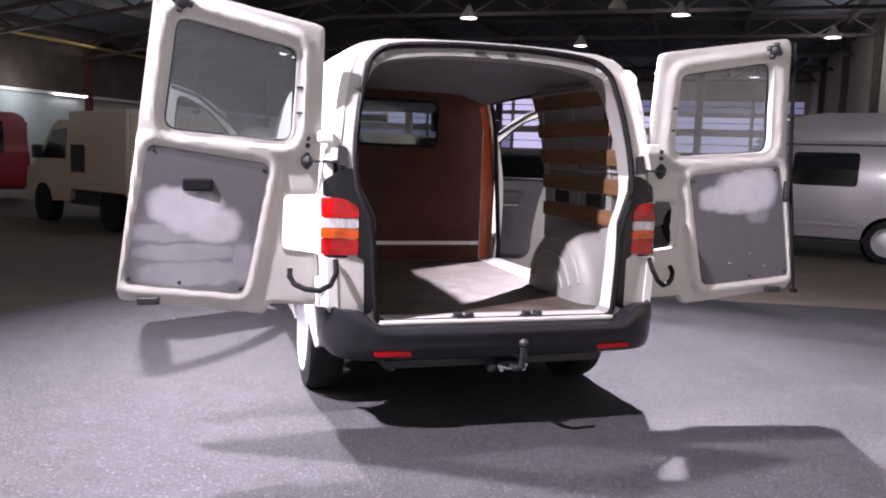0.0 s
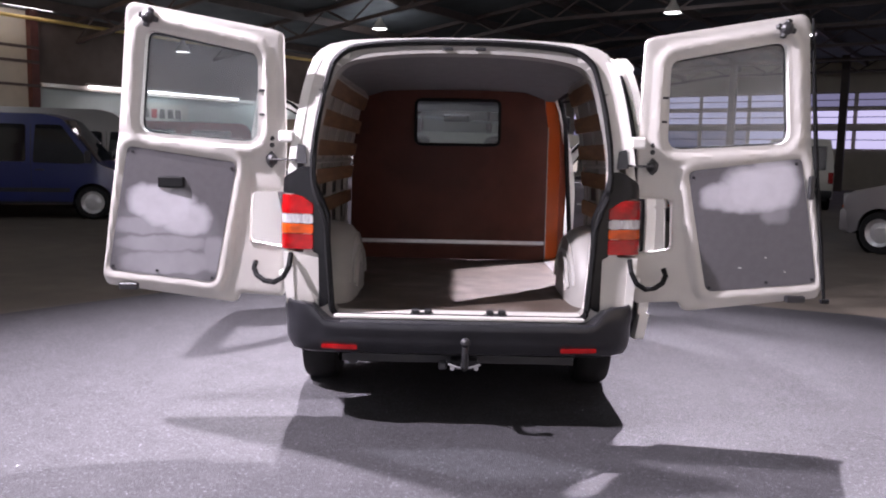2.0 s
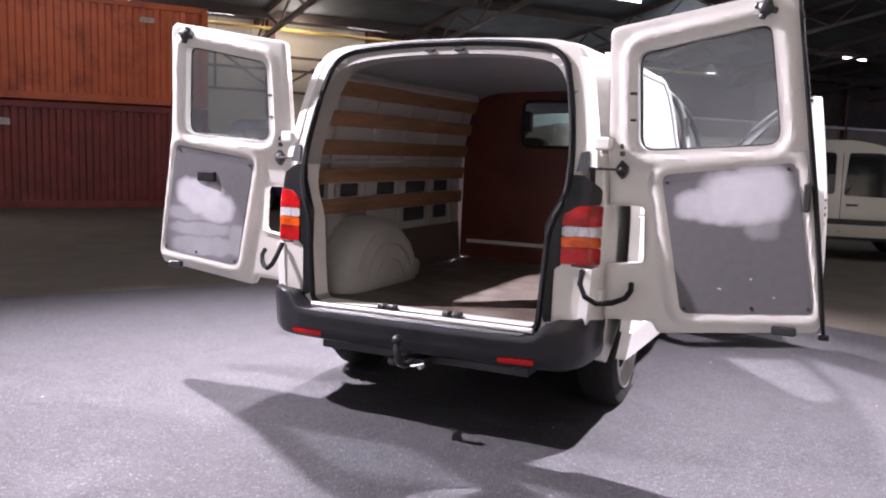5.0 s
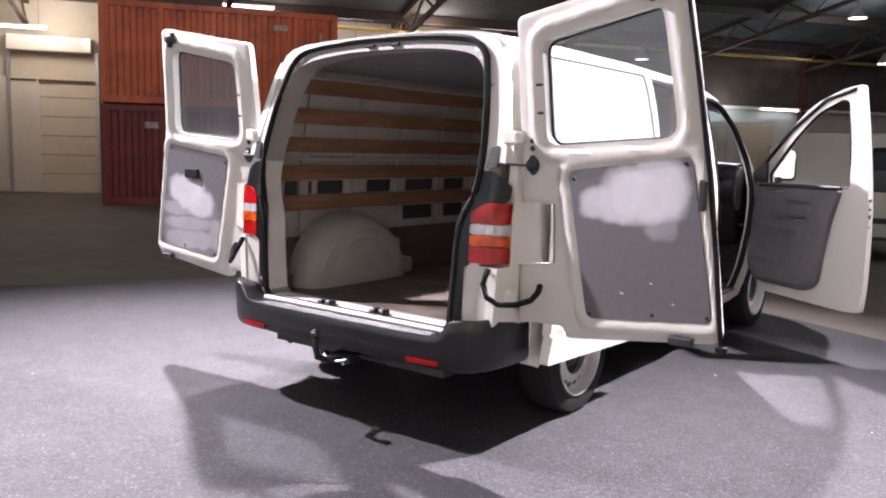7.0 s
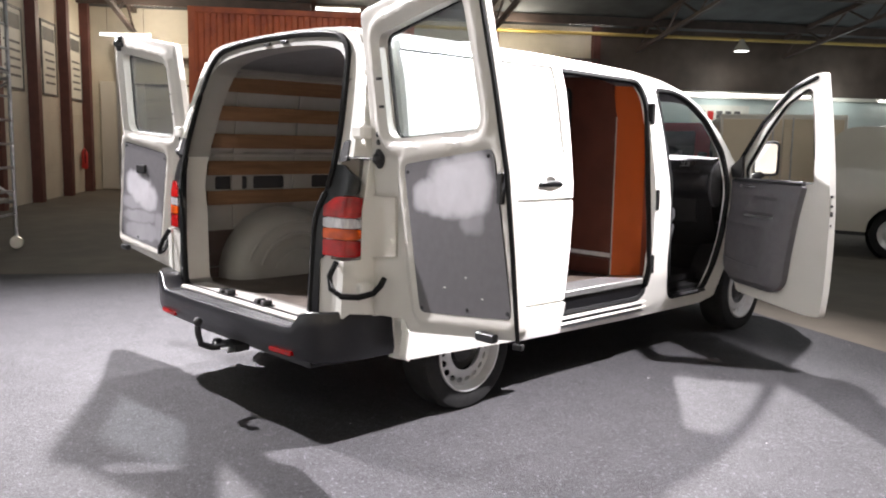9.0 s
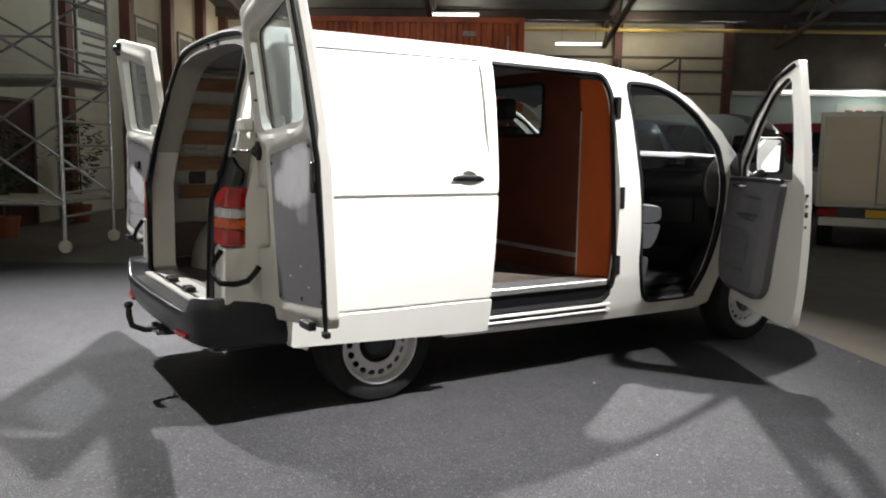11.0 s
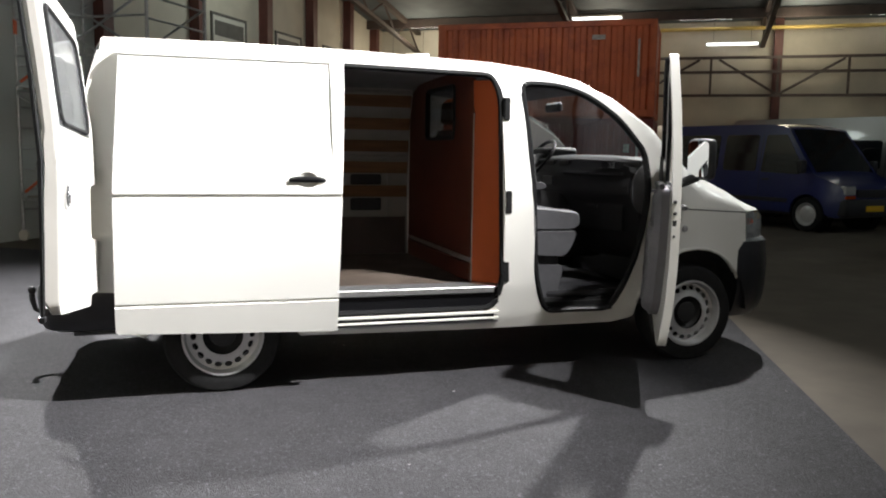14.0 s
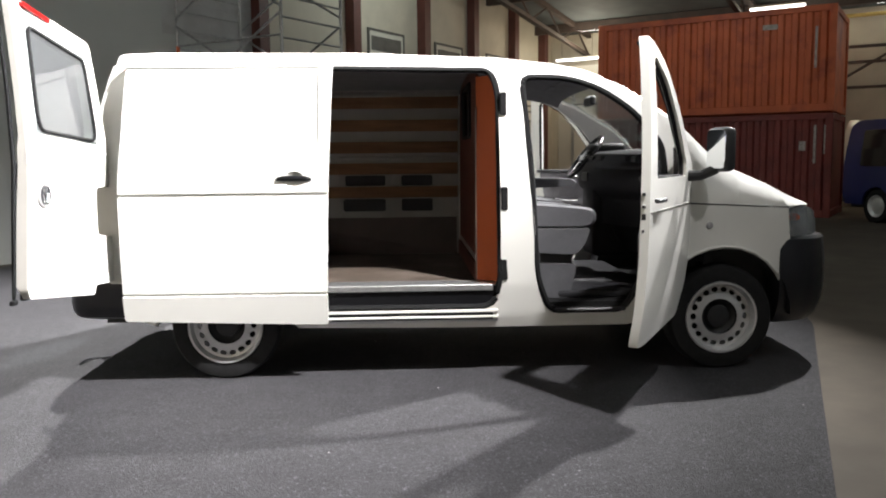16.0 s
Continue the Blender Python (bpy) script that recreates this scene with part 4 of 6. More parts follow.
    if sx > 0:
        part("third_latch", box(1.775, 1.805, 0.238, 0.268, 1.18, 1.30, 0.006), BLACK, door)
    return door


def smudged(name, patches):
    """Grey panel with pale scuffed patches; patches: (x, z, half width, half height, strength) in metres on the panel."""
    m = GREYPANEL.copy()
    m.name = name
    nt = m.node_tree
    b = nt.nodes["Principled BSDF"]
    old = b.inputs["Base Color"].links[0].from_socket

    def math_node(op, a, c):
        n = nt.nodes.new("ShaderNodeMath")
        n.operation = op
        for k, v in enumerate((a, c)):
            if isinstance(v, (int, float)):
                n.inputs[k].default_value = v
            else:
                nt.links.new(v, n.inputs[k])
        return n.outputs[0]

    co = nt.nodes.new("ShaderNodeTexCoord")
    wob = nt.nodes.new("ShaderNodeTexNoise")
    wob.inputs["Scale"].default_value, wob.inputs["Detail"].default_value = 14, 3
    nt.links.new(co.outputs["Object"], wob.inputs["Vector"])
    shift = nt.nodes.new("ShaderNodeVectorMath")
    shift.operation = "MULTIPLY_ADD"
    nt.links.new(wob.outputs["Color"], shift.inputs[0])
    shift.inputs[1].default_value = (0.04, 0.04, 0.04)
    nt.links.new(co.outputs["Object"], shift.inputs[2])
    xyz = nt.nodes.new("ShaderNodeSeparateXYZ")
    nt.links.new(shift.outputs[0], xyz.inputs[0])
    total = None
    for x, z, hw, hh, power in patches:
        dx = math_node("POWER", math_node("ABSOLUTE", math_node("DIVIDE", math_node("SUBTRACT", xyz.outputs[0], x + 0.02), hw), 0), 3.0)
        dz = math_node("POWER", math_node("ABSOLUTE", math_node("DIVIDE", math_node("SUBTRACT", xyz.outputs[2], z + 0.02), hh), 0), 3.0)
        r = nt.nodes.new("ShaderNodeMapRange")
        r.interpolation_type = "SMOOTHSTEP"
        r.inputs[1].default_value, r.inputs[2].default_value = 1.7, 0.25
        r.inputs[3].default_value, r.inputs[4].default_value = 0.0, power
        nt.links.new(math_node("ADD", dx, dz), r.inputs[0])
        total = r.outputs[0] if total is None else math_node("MAXIMUM", total, r.outputs[0])
    n = nt.nodes.new("ShaderNodeTexNoise")
    n.inputs["Scale"].default_value, n.inputs["Detail"].default_value = 9, 6
    nt.links.new(co.outputs["Object"], n.inputs["Vector"])
    mr = nt.nodes.new("ShaderNodeMapRange")
    mr.inputs[1].default_value, mr.inputs[2].default_value = 0.3, 0.65
    mr.inputs[3].default_value, mr.inputs[4].default_value = 0.82, 1.0
    nt.links.new(n.outputs[0], mr.inputs[0])
    mix = nt.nodes.new("ShaderNodeMix")
    mix.data_type = "RGBA"
    nt.links.new(math_node("MULTIPLY", total, mr.outputs[0]), mix.inputs["Factor"]), nt.links.new(old, mix.inputs["A"])
    mix.inputs["B"].default_value = (0.56, 0.55, 0.59, 1)
    nt.links.new(mix.outputs["Result"], b.inputs["Base Color"])
    return m


right_door = rear_door(1, smudged("smudged_panel_a", [(1.52, 1.225, 0.165, 0.115, 0.95), (1.60, 1.25, 0.125, 0.125, 0.9), (1.34, 1.18, 0.095, 0.065, 0.75), (1.43, 1.185, 0.12, 0.08, 0.85), (1.62, 1.12, 0.07, 0.07, 0.3)]))
left_door = rear_door(-1, smudged("smudged_panel_b", [(-1.60, 1.105, 0.115, 0.085, 0.9), (-1.52, 1.065, 0.14, 0.095, 0.92), (-1.43, 1.015, 0.125, 0.085, 0.85), (-1.60, 0.978, 0.19, 0.046, 0.46), (-1.55, 0.885, 0.225, 0.043, 0.50), (-1.52, 0.785, 0.24, 0.062, 0.50), (-1.29, 0.83, 0.055, 0.10, 0.42), (-1.52, 0.885, 0.25, 0.22, 0.2)]))
part("inner_handle", box(-1.57, -1.43, 0.268, 0.29, 1.175, 1.235, 0.008), RUBBER, left_door)

# front doors, swung open
def front_door(sx):
    door = new("front_door")
    door.parent = van
    door["label"] = "white front door standing open with dark grey lining"
    ang = radians(60.2)
    hinge = Vector((0.90, 3.77))
    du, dn = Vector((math.sin(ang), -math.cos(ang))), Vector((math.cos(ang), math.sin(ang)))

    def lay(off):
        def f(u, v, d):
            bow = -0.045 * ((v - 1.1) / 0.8) ** 2 if v > 1.1 else (lerp(HW, v) - 0.95) * 0.85
            p = hinge + du * u + dn * (bow + off + 0.03 - d)
            return (sx * p.x, p.y, v)

        return f

    outline = rounded([(0.0, 0.80), (0.06, 0.60), (0.20, 0.375), (0.95, 0.35), (1.105, 0.362), (1.07, 1.1), (0.985, 1.888), (0.86, 1.875), (0.60, 1.785), (0.36, 1.60), (0.10, 1.34), (0.0, 1.26)], [0.08, 0.06, 0.04, 0.03, 0.03, 0.1, 0.02, 0.06, 0.1, 0.1, 0.06, 0.03], 3)
    window = rounded([(0.915, 1.19), (0.885, 1.785), (0.83, 1.80), (0.61, 1.71), (0.40, 1.53), (0.17, 1.27), (0.18, 1.19)], [0.03, 0.04, 0.04, 0.08, 0.06, 0.03, 0.02], 3)
    part("door_shell", sheet(outline, [window], lay(0.0), 0.045, (0.2, 0.4, 0.6, 0.8), ZCUTS), PAINT, door, smooth=True)
    lining = rounded([(0.05, 0.66), (0.10, 0.50), (0.20, 0.45), (0.66, 0.44), (0.74, 0.50), (0.75, 0.72), (0.80, 1.0), (0.86, 1.175), (0.06, 1.19)], [0.05, 0.05, 0.05, 0.05, 0.05, 0.1, 0.1, 0.03, 0.04], 3)

    def moulded(u, v):
        """The lining swells towards its middle and hollows at the grip and the pocket."""
        rim = ease(-off_line(lining, u, v) / 0.05)
        swell = 0.030 * rim + 0.022 * ease((0.98 - v) / 0.10) * rim - 0.018 * ease((v - 1.08) / 0.06) * rim
        grip_in = ease(-off_line(grip_o, u, v) / 0.02 + 0.2)
        pocket_in = ease(-off_line(pocket_o, u, v) / 0.02 + 0.2)
        return swell - 0.036 * grip_in - 0.016 * pocket_in

    grip_o = rounded([(0.30, 0.955), (0.61, 0.955), (0.65, 1.075), (0.40, 1.085)], 0.03)
    pocket_o = rounded([(0.13, 0.625), (0.54, 0.60), (0.55, 0.86), (0.12, 0.88)], 0.02)
    g0 = lay(-0.045)
    trim = part("door_lining", sheet(lining, [], lambda u, v, d: g0(u, v, d + moulded(u, v) if d > 0 else 0.0), 0.045, [0.06 + 0.03 * k for k in range(27)], [0.46 + 0.03 * k for k in range(25)]), LINING, door, "dark grey plastic door lining", smooth=True)
    f = lay(-0.12)
    part("pull_strip", tube([f(0.30, 0.945, 0.0), f(0.45, 0.942, 0.006), f(0.62, 0.945, 0.0)], 0.008, 8), ALU, trim, "bright pull strip")
    part("inner_handle", tube([f(0.20, 1.145, -0.03), f(0.24, 1.145, 0.0), f(0.34, 1.145, 0.0), f(0.37, 1.145, -0.03)], 0.010, 8), CHROME, trim)
    part("pocket_lip", tube([lay(-0.138)(u, v, 0.0) for u, v in ((0.115, 0.90), (0.12, 0.70), (0.135, 0.625), (0.30, 0.605), (0.54, 0.595))], 0.007, 8), LINING, trim, smooth=True)
    f = lay(-0.09)
    part("belt_rail", tube([f(0.12, 1.185, 0.0), f(0.45, 1.19, 0.0), f(0.88, 1.19, 0.0)], 0.016, 8), BLACK, door)
    part("quarter_cover", sheet(rounded([(0.02, 1.20), (0.17, 1.20), (0.17, 1.36), (0.10, 1.32), (0.02, 1.27)], 0.015), [], lay(-0.055), 0.02), BLACK, door)
    part("lock_plate", sheet([(1.06, 0.985), (1.075, 0.985), (1.075, 1.025), (1.06, 1.025)], [], lay(-0.02), 0.02), BLACK, door)
    part("edge_seal", tube([lay(-0.055)(u, v, 0) for u, v in ((0.94, 1.86), (0.70, 1.80), (0.38, 1.59), (0.13, 1.34))], 0.014, 6), RUBBER, door)
    part("glass_channel", tube([lay(-0.03)(u, v, 0) for u, v in window], 0.013, 6, closed=True), RUBBER, door)
    g = lay(0.02)
    part("outer_handle", tube([g(0.84, 1.085, 0.0), g(0.88, 1.085, -0.012), g(0.98, 1.085, -0.012), g(1.02, 1.085, 0.0)], 0.012, 8), BLACK, door)
    # thin grey tube draws the shade of the pressed crease
    part("crease_line", tube([lay(0.001)(u, 1.03, 0) for u in (0.02, 0.3, 0.6, 0.9, 1.06)], 0.0035, 5), LINEGREY, door)
    for v in (0.94, 1.06, 1.12):
        part("edge_plug", box(-0.008, 0.008, -0.008, 0.008, -0.008, 0.008, 0.003, m=Matrix.Translation(lay(-0.03)(1.072, v, 0))), BLACK, door)
    for v in (0.72, 1.05):
        part("hinge", box(-0.03, 0.03, -0.03, 0.03, -0.035, 0.035, 0.008, m=Matrix.Translation((sx * 0.90, 3.75, v))), PAINT, door)
    part("check_strap", tube([(sx * 0.84, 3.66, 0.86), (sx * 1.0, 3.66, 0.86)], 0.014, 6), BLACK, door)
    # wing mirror
    ex, ey = Vector((0.93, 0.368)), Vector((-0.368, 0.93))
    frame_m = Matrix(((sx * ex.x, sx * ey.x, 0, sx * 1.09), (ex.y, ey.y, 0, 3.872), (0, 0, 1, 0), (0, 0, 0, 1)))
    mirror = new("wing_mirror")
    mirror.parent = door
    mirror["label"] = "black wing mirror with upright glass"
    part("mirror_arm", tube([(sx * 0.99, 3.74, 1.19), (sx * 1.02, 3.81, 1.19), (sx * 1.06, 3.89, 1.23)], [0.035, 0.03, 0.03], 10), BLACK, mirror, smooth=True)
    part("mirror_shell", box(-0.09, 0.09, 0.0, 0.08, 1.212, 1.468, 0.035, 3, m=frame_m), BLACK, mirror, smooth=True)
    part("mirror_glass", sheet(rounded([(-0.074, 1.232), (0.074, 1.232), (0.074, 1.45), (-0.074, 1.45)], 0.03, 4), [], lambda u, v, d: frame_m @ Vector((u, -0.004 + d, v)), 0.004), MIRROR, mirror)
    return door


for sx in (1, -1):
    front_door(sx)

# cab
part("cab_floor", box(-0.86, 0.86, 2.66, 3.95, 0.40, 0.43), RUBBER, van)
part("cab_step", box(0.78, 0.925, 2.97, 3.41, 0.378, 0.40, 0.01), BLACK, van)
part("front_wall", box(-0.8, 0.8, 3.92, 3.96, 0.40, 1.25), BLACK, van)
dash = [(3.62, 0.66, 1), (3.52, 0.76, 1), (3.46, 0.90, 1), (3.425, 1.02, 1), (3.40, 1.055, 1), (3.365, 1.09, 1), (3.352, 1.14, 1), (3.362, 1.20, 1), (3.40, 1.265, 1), (3.44, 1.30, 1), (3.455, 1.325, 0.9), (3.50, 1.345, 0.7), (3.66, 1.357, 0.4), (3.93, 1.335, 0), (3.93, 0.66, 0)]
own = bmesh.new()
rows = []
for k in range(25):
    x = -0.80 + 1.6 * k / 24
    inset = 0.20 * (abs(x) / 0.80) ** 2.6
    rows.append([own.verts.new((x, min(3.93, y + inset * w), z - 0.02 * (abs(x) / 0.8) ** 3 * (z > 1.2))) for y, z, w in dash])
for a, b in zip(rows, rows[1:]):
    for k in range(len(dash)):
        own.faces.new((a[k - 1], a[k], b[k], b[k - 1]))
own.faces.new(rows[0]), own.faces.new(rows[-1])
bmesh.ops.recalc_face_normals(own, faces=own.faces)
part("dashboard", own, DASH, van, "black moulded dashboard", smooth=True)


def dash_y(x, y):
    return y + 0.20 * (abs(x) / 0.80) ** 2.6


def dash_strip(name, x0, x1, z0, z1, y, proud, material):
    xs = [x0 + (x1 - x0) * k / 8 for k in range(9)]
    own = bmesh.new()
    rows = [[own.verts.new((x, dash_y(x, y) - o, z)) for o, z in ((-0.01, z0), (proud * 0.7, z0), (proud, (z0 + z1) / 2), (proud * 0.7, z1), (-0.01, z1))] for x in xs]
    for a, b in zip(rows, rows[1:]):
        for k in range(5):
            own.faces.new((a[k - 1], a[k], b[k], b[k - 1]))
    own.faces.new(rows[0]), own.faces.new(rows[-1])
    bmesh.ops.recalc_face_normals(own, faces=own.faces)
    return part(name, own, material, van, smooth=True)


part("centre_console", box(-0.19, 0.19, 3.37, 3.72, 0.62, 1.20, 0.04, 3), DASH, van, smooth=True)
dash_strip("glove_box", 0.22, 0.72, 0.86, 1.05, 3.425, 0.012, DASH)
dash_strip("glove_box_catch", 0.43, 0.53, 1.00, 1.025, 3.425, 0.02, TRIM)
dash_strip("dash_shelf", 0.20, 0.74, 1.225, 1.245, 3.385, 0.02, TRIM)
part("dash_end_cap", sheet(rounded([(3.72, 0.97), (3.72, 1.315), (3.66, 1.31), (3.60, 1.25), (3.565, 1.16), (3.575, 1.06), (3.63, 0.98)], 0.04), [], lambda u, v, d: (0.825 - d, u, v), 0.02), SEAT, van, "grey dash end cap", smooth=True)
part("radio", box(-0.09, 0.09, 3.345, 3.36, 1.14, 1.20, 0.004), LAMPBLACK, van)
part("floor_mat", box(-0.74, 0.74, 3.02, 3.66, 0.43, 0.485, 0.02, 2), TRIM, van, "dark grey cab floor mat", smooth=True)
part("gear_lever", tube([(0.0, 3.42, 0.78), (0.0, 3.36, 0.86), (0.0, 3.34, 0.92)], [0.012, 0.010, 0.022], 8), BLACK, van)
part("instrument_hood", box(-0.58, -0.26, 3.48, 3.72, 1.33, 1.41, 0.035, 3), DASH, van, smooth=True)
for x in (0.62, 0.12, -0.12, -0.62):
    vent = dash_strip("air_vent", x - 0.07, x + 0.07, 1.268, 1.312, 3.43, 0.018, LAMPBLACK)
    for z in (1.276, 1.289, 1.302):
        part("vent_blade", box(x - 0.055, x + 0.055, dash_y(x, 3.412) - 0.004, dash_y(x, 3.412) + 0.004, z, z + 0.003), ALU if abs(x) > 0.5 else TRIM, vent)


def seat(x0, x1):
    s = new("seat")
    s.parent = van
    s["label"] = "grey cloth front seat"
    xc = (x0 + x1) / 2
    inner = x0 if x0 > 0 else x1

    def pad(name, outline, radius, material, a, b, crown):
        """A stuffed pad: an outline in y and z, from x = a to b, drawn in at both sides."""
        own = bmesh.new()
        loop = rounded(outline, radius, 5)
        cy, cz = sum(p[0] for p in loop) / len(loop), sum(p[1] for p in loop) / len(loop)
        rows = []
        for f in (0.0, 0.03, 0.10, 0.3, 0.5, 0.7, 0.90, 0.97, 1.0):
            e = min(f, 1 - f)
            k = 1 - crown * max(0.0, 1 - e / 0.12) ** 2
            rows.append([own.verts.new((a + (b - a) * f, cy + (y - cy) * k, cz + (z - cz) * k)) for y, z in loop])
        for p, q in zip(rows, rows[1:]):
            for i in range(len(loop)):
                own.faces.new((p[i - 1], p[i], q[i], q[i - 1]))
        own.faces.new(rows[0]), own.faces.new(rows[-1])
        bmesh.ops.recalc_face_normals(own, faces=own.faces)
        return part(name, own, material, s, smooth=True)

    cushion = pad("seat_cushion", [(2.80, 0.875), (3.20, 0.865), (3.275, 0.89), (3.27, 0.985), (3.05, 1.01), (2.80, 1.03)], 0.045, SEAT, x0, x1, 0.16)
    for f in (0.22, 0.78):
        x = x0 + (x1 - x0) * f
        part("cushion_seam", tube([(x, 3.272, 0.93), (x, 3.245, 0.988), (x, 3.05, 1.008), (x, 2.86, 1.024)], 0.006, 6), TRIM, cushion)
    pad("seat_panel", [(2.80, 0.72), (3.14, 0.70), (3.195, 0.76), (3.235, 0.868), (2.80, 0.872)], 0.03, SEAT, x0 + 0.01, x1 + 0.012, 0.05)
    part("seat_slide", box(x0 + 0.05, x1 - 0.03, 2.82, 3.12, 0.64, 0.72, 0.01), BLACK, s)
    pad("seat_base", [(2.80, 0.43), (3.10, 0.43), (3.14, 0.60), (3.14, 0.645), (2.80, 0.655)], 0.02, SEAT, x0 + 0.03, x1 - 0.005, 0.03)
    pad("backrest", [(2.70, 0.92), (2.86, 0.94), (2.83, 1.2), (2.79, 1.53), (2.70, 1.53)], 0.05, SEAT, x0, x1, 0.10)
    pad("head_restraint", [(2.70, 1.57), (2.80, 1.57), (2.80, 1.74), (2.71, 1.74)], 0.035, SEAT, xc - 0.13, xc + 0.13, 0.12)
    pad("armrest", [(2.80, 1.095), (3.22, 1.11), (3.25, 1.13), (3.22, 1.16), (2.80, 1.165)], 0.02, SEAT, min(inner, inner - math.copysign(0.07, xc)), max(inner, inner - math.copysign(0.07, xc)), 0.05)


seat(0.22, 0.74)
seat(-0.74, -0.22)
wheel_m = Matrix.Translation((-0.42, 3.445, 1.31)) @ Matrix.Rotation(radians(51), 4, "X")
steer = new("steering_wheel")
steer.parent = van
part("wheel_rim", tube([wheel_m @ Vector((0.19 * math.cos(k * math.tau / 28), 0.19 * math.sin(k * math.tau / 28), 0)) for k in range(28)], 0.015, 8, closed=True), LAMPBLACK, steer)
part("wheel_boss", box(-0.07, 0.07, -0.06, 0.06, -0.03, 0.02, 0.02, 2, m=wheel_m), BLACK, steer)
for a in (0, math.pi, -math.pi / 2):
    part("spoke", tube([wheel_m @ Vector((0.05 * math.cos(a), 0.05 * math.sin(a), 0)), wheel_m @ Vector((0.19 * math.cos(a), 0.19 * math.sin(a), 0))], 0.014, 6), BLACK, steer)
part("steering_column", tube([wheel_m @ Vector((0, 0, -0.02)), (-0.42, 3.66, 1.10)], 0.045, 8), BLACK, van)
part("rear_view_mirror", box(-0.12, 0.12, 3.36, 3.40, 1.66, 1.73, 0.015), BLACK, van)
for sx in (1, -1):
    part("sun_visor", box(min(sx * 0.1, sx * 0.6), max(sx * 0.1, sx * 0.6), 3.12, 3.32, 1.80, 1.815, 0.006), LINER, van)
badge_m = Matrix.Translation((1.69, 0.331, 1.145)) @ Matrix.Rotation(math.pi / 2 - 0.06, 4, "Z")
badge = part("badge", spin([(-0.01, 0.058), (0.008, 0.058), (0.010, 0.050), (0.006, 0.046), (0.006, 0)], 28, m=badge_m), CHROME, right_door, "round chrome badge with dark ground")
part("badge_ground", spin([(0.0061, 0.045), (0.0075, 0.044), (0.0075, 0)], 24, m=badge_m), TRIM, badge)
for a, b in (((-0.024, 0.03), (0.0, -0.002)), ((0.024, 0.03), (0.0, -0.002)), ((-0.028, 0.005), (-0.012, -0.035)), ((0.028, 0.005), (0.012, -0.035))):
    part("badge_bar", tube([badge_m @ Vector((0.009, a[0], a[1])), badge_m @ Vector((0.009, b[0], b[1]))], 0.004, 5), CHROME, badge)
part("brake_lamp", sheet(rounded([(1.36, 2.012), (1.62, 2.054), (1.62, 2.078), (1.36, 2.036)], 0.008), [], lambda u, v, d: (u, 0.312 - 0.06 * (u - 0.92) - 0.092 + 0.08 - d, v), 0.02), REDLENS, right_door, "slim red brake lamp")
screen.visible_shadow = False

# ---------------------------------------------------------------- containers
OFFMARK = mat("faded_white_marks", (0.42, 0.36, 0.32), 0.7, vary=0.35, scale=25)


def container(name_label, base, material, height, marks=()):
    a, b = Vector((-13.9, 6.7)), Vector((-11.02, 10.97))
    d = (b - a).normalized()
    n = Vector((d.y, -d.x))
    length = (b - a).length
    c = thing("shipping_container", name_label, "container", Matrix(((d.x, -n.x, 0, a.x), (d.y, -n.y, 0, a.y), (0, 0, 1, base), (0, 0, 0, 1))))
    for y0 in (0.0, 2.30):
        own = bmesh.new()
        pts, x, pitch = [], 0.12, 0.28
        while x < length - 0.2:
            pts += [(x, 0.0), (x + 0.07, 0.0), (x + 0.105, 0.05), (x + 0.21, 0.05), (x + 0.245, 0.0)]
            x += pitch
        pts.append((length - 0.1, 0.0))
        pts = [(0.1, 0.0)] + pts
        for p, q in zip(pts, pts[1:]):
            vs = [own.verts.new((s[0], y0 + 0.03 + s[1], z)) for s, z in ((p, 0.15), (q, 0.15), (q, height - 0.12), (p, height - 0.12))]
            own.faces.new(vs)
        part("corrugated_side", own, material, c)
    for x0, x1 in ((0, 0.14), (length - 0.14, length)):
        for y0 in (0.0, 2.26):
            part("corner_post", box(x0, x1, y0, y0 + 0.14, 0, height, 0.01), material, c)
    for z0, z1 in ((0.0, 0.16), (height - 0.13, height)):
        for y0 in (0.0, 2.32):
            part("side_rail", box(0.1, length - 0.1, y0 + 0.01, y0 + 0.08, z0, z1, 0.008), material, c)
        for x0 in (0.01, length - 0.09):
            part("end_rail", box(x0, x0 + 0.08, 0.1, 2.3, z0, z1, 0.008), material, c)
    for x0 in (0.04, length - 0.09):
        part("end_panel", box(x0, x0 + 0.05, 0.1, 2.3, 0.1, height - 0.1), material, c)
    for x, z0, z1, w in marks:
        part("stencil_mark", box(x, x + w, 0.018, 0.024, z0, z1), OFFMARK, c)
    part("container_roof", box(0.05, length - 0.05, 0.05, 2.35, height - 0.06, height - 0.02), material, c)
    return c


container("dark red steel shipping container on the hall floor", 0.0, REDBOX, 2.20, ((4.78, 1.15, 1.95, 0.05), (4.98, 1.35, 1.95, 0.05), (4.50, 1.42, 1.62, 0.13), (0.9, 1.7, 1.84, 0.28)))
container("faded orange steel shipping container stacked on another", 2.24, ORANGEBOX, 2.18, ((4.74, 0.9, 1.75, 0.05), (3.7, 1.75, 1.86, 0.3)))

# ---------------------------------------------------------------- parked vehicles
DARKGLASS = mat("dark_window", (0.012, 0.014, 0.016), 0.06, vary=0.1, coat=0.6)


def paint(name, base, metal=0.0):
    return mat(name, base, 0.3, metal=metal, vary=0.04, scale=2, coat=0.6)


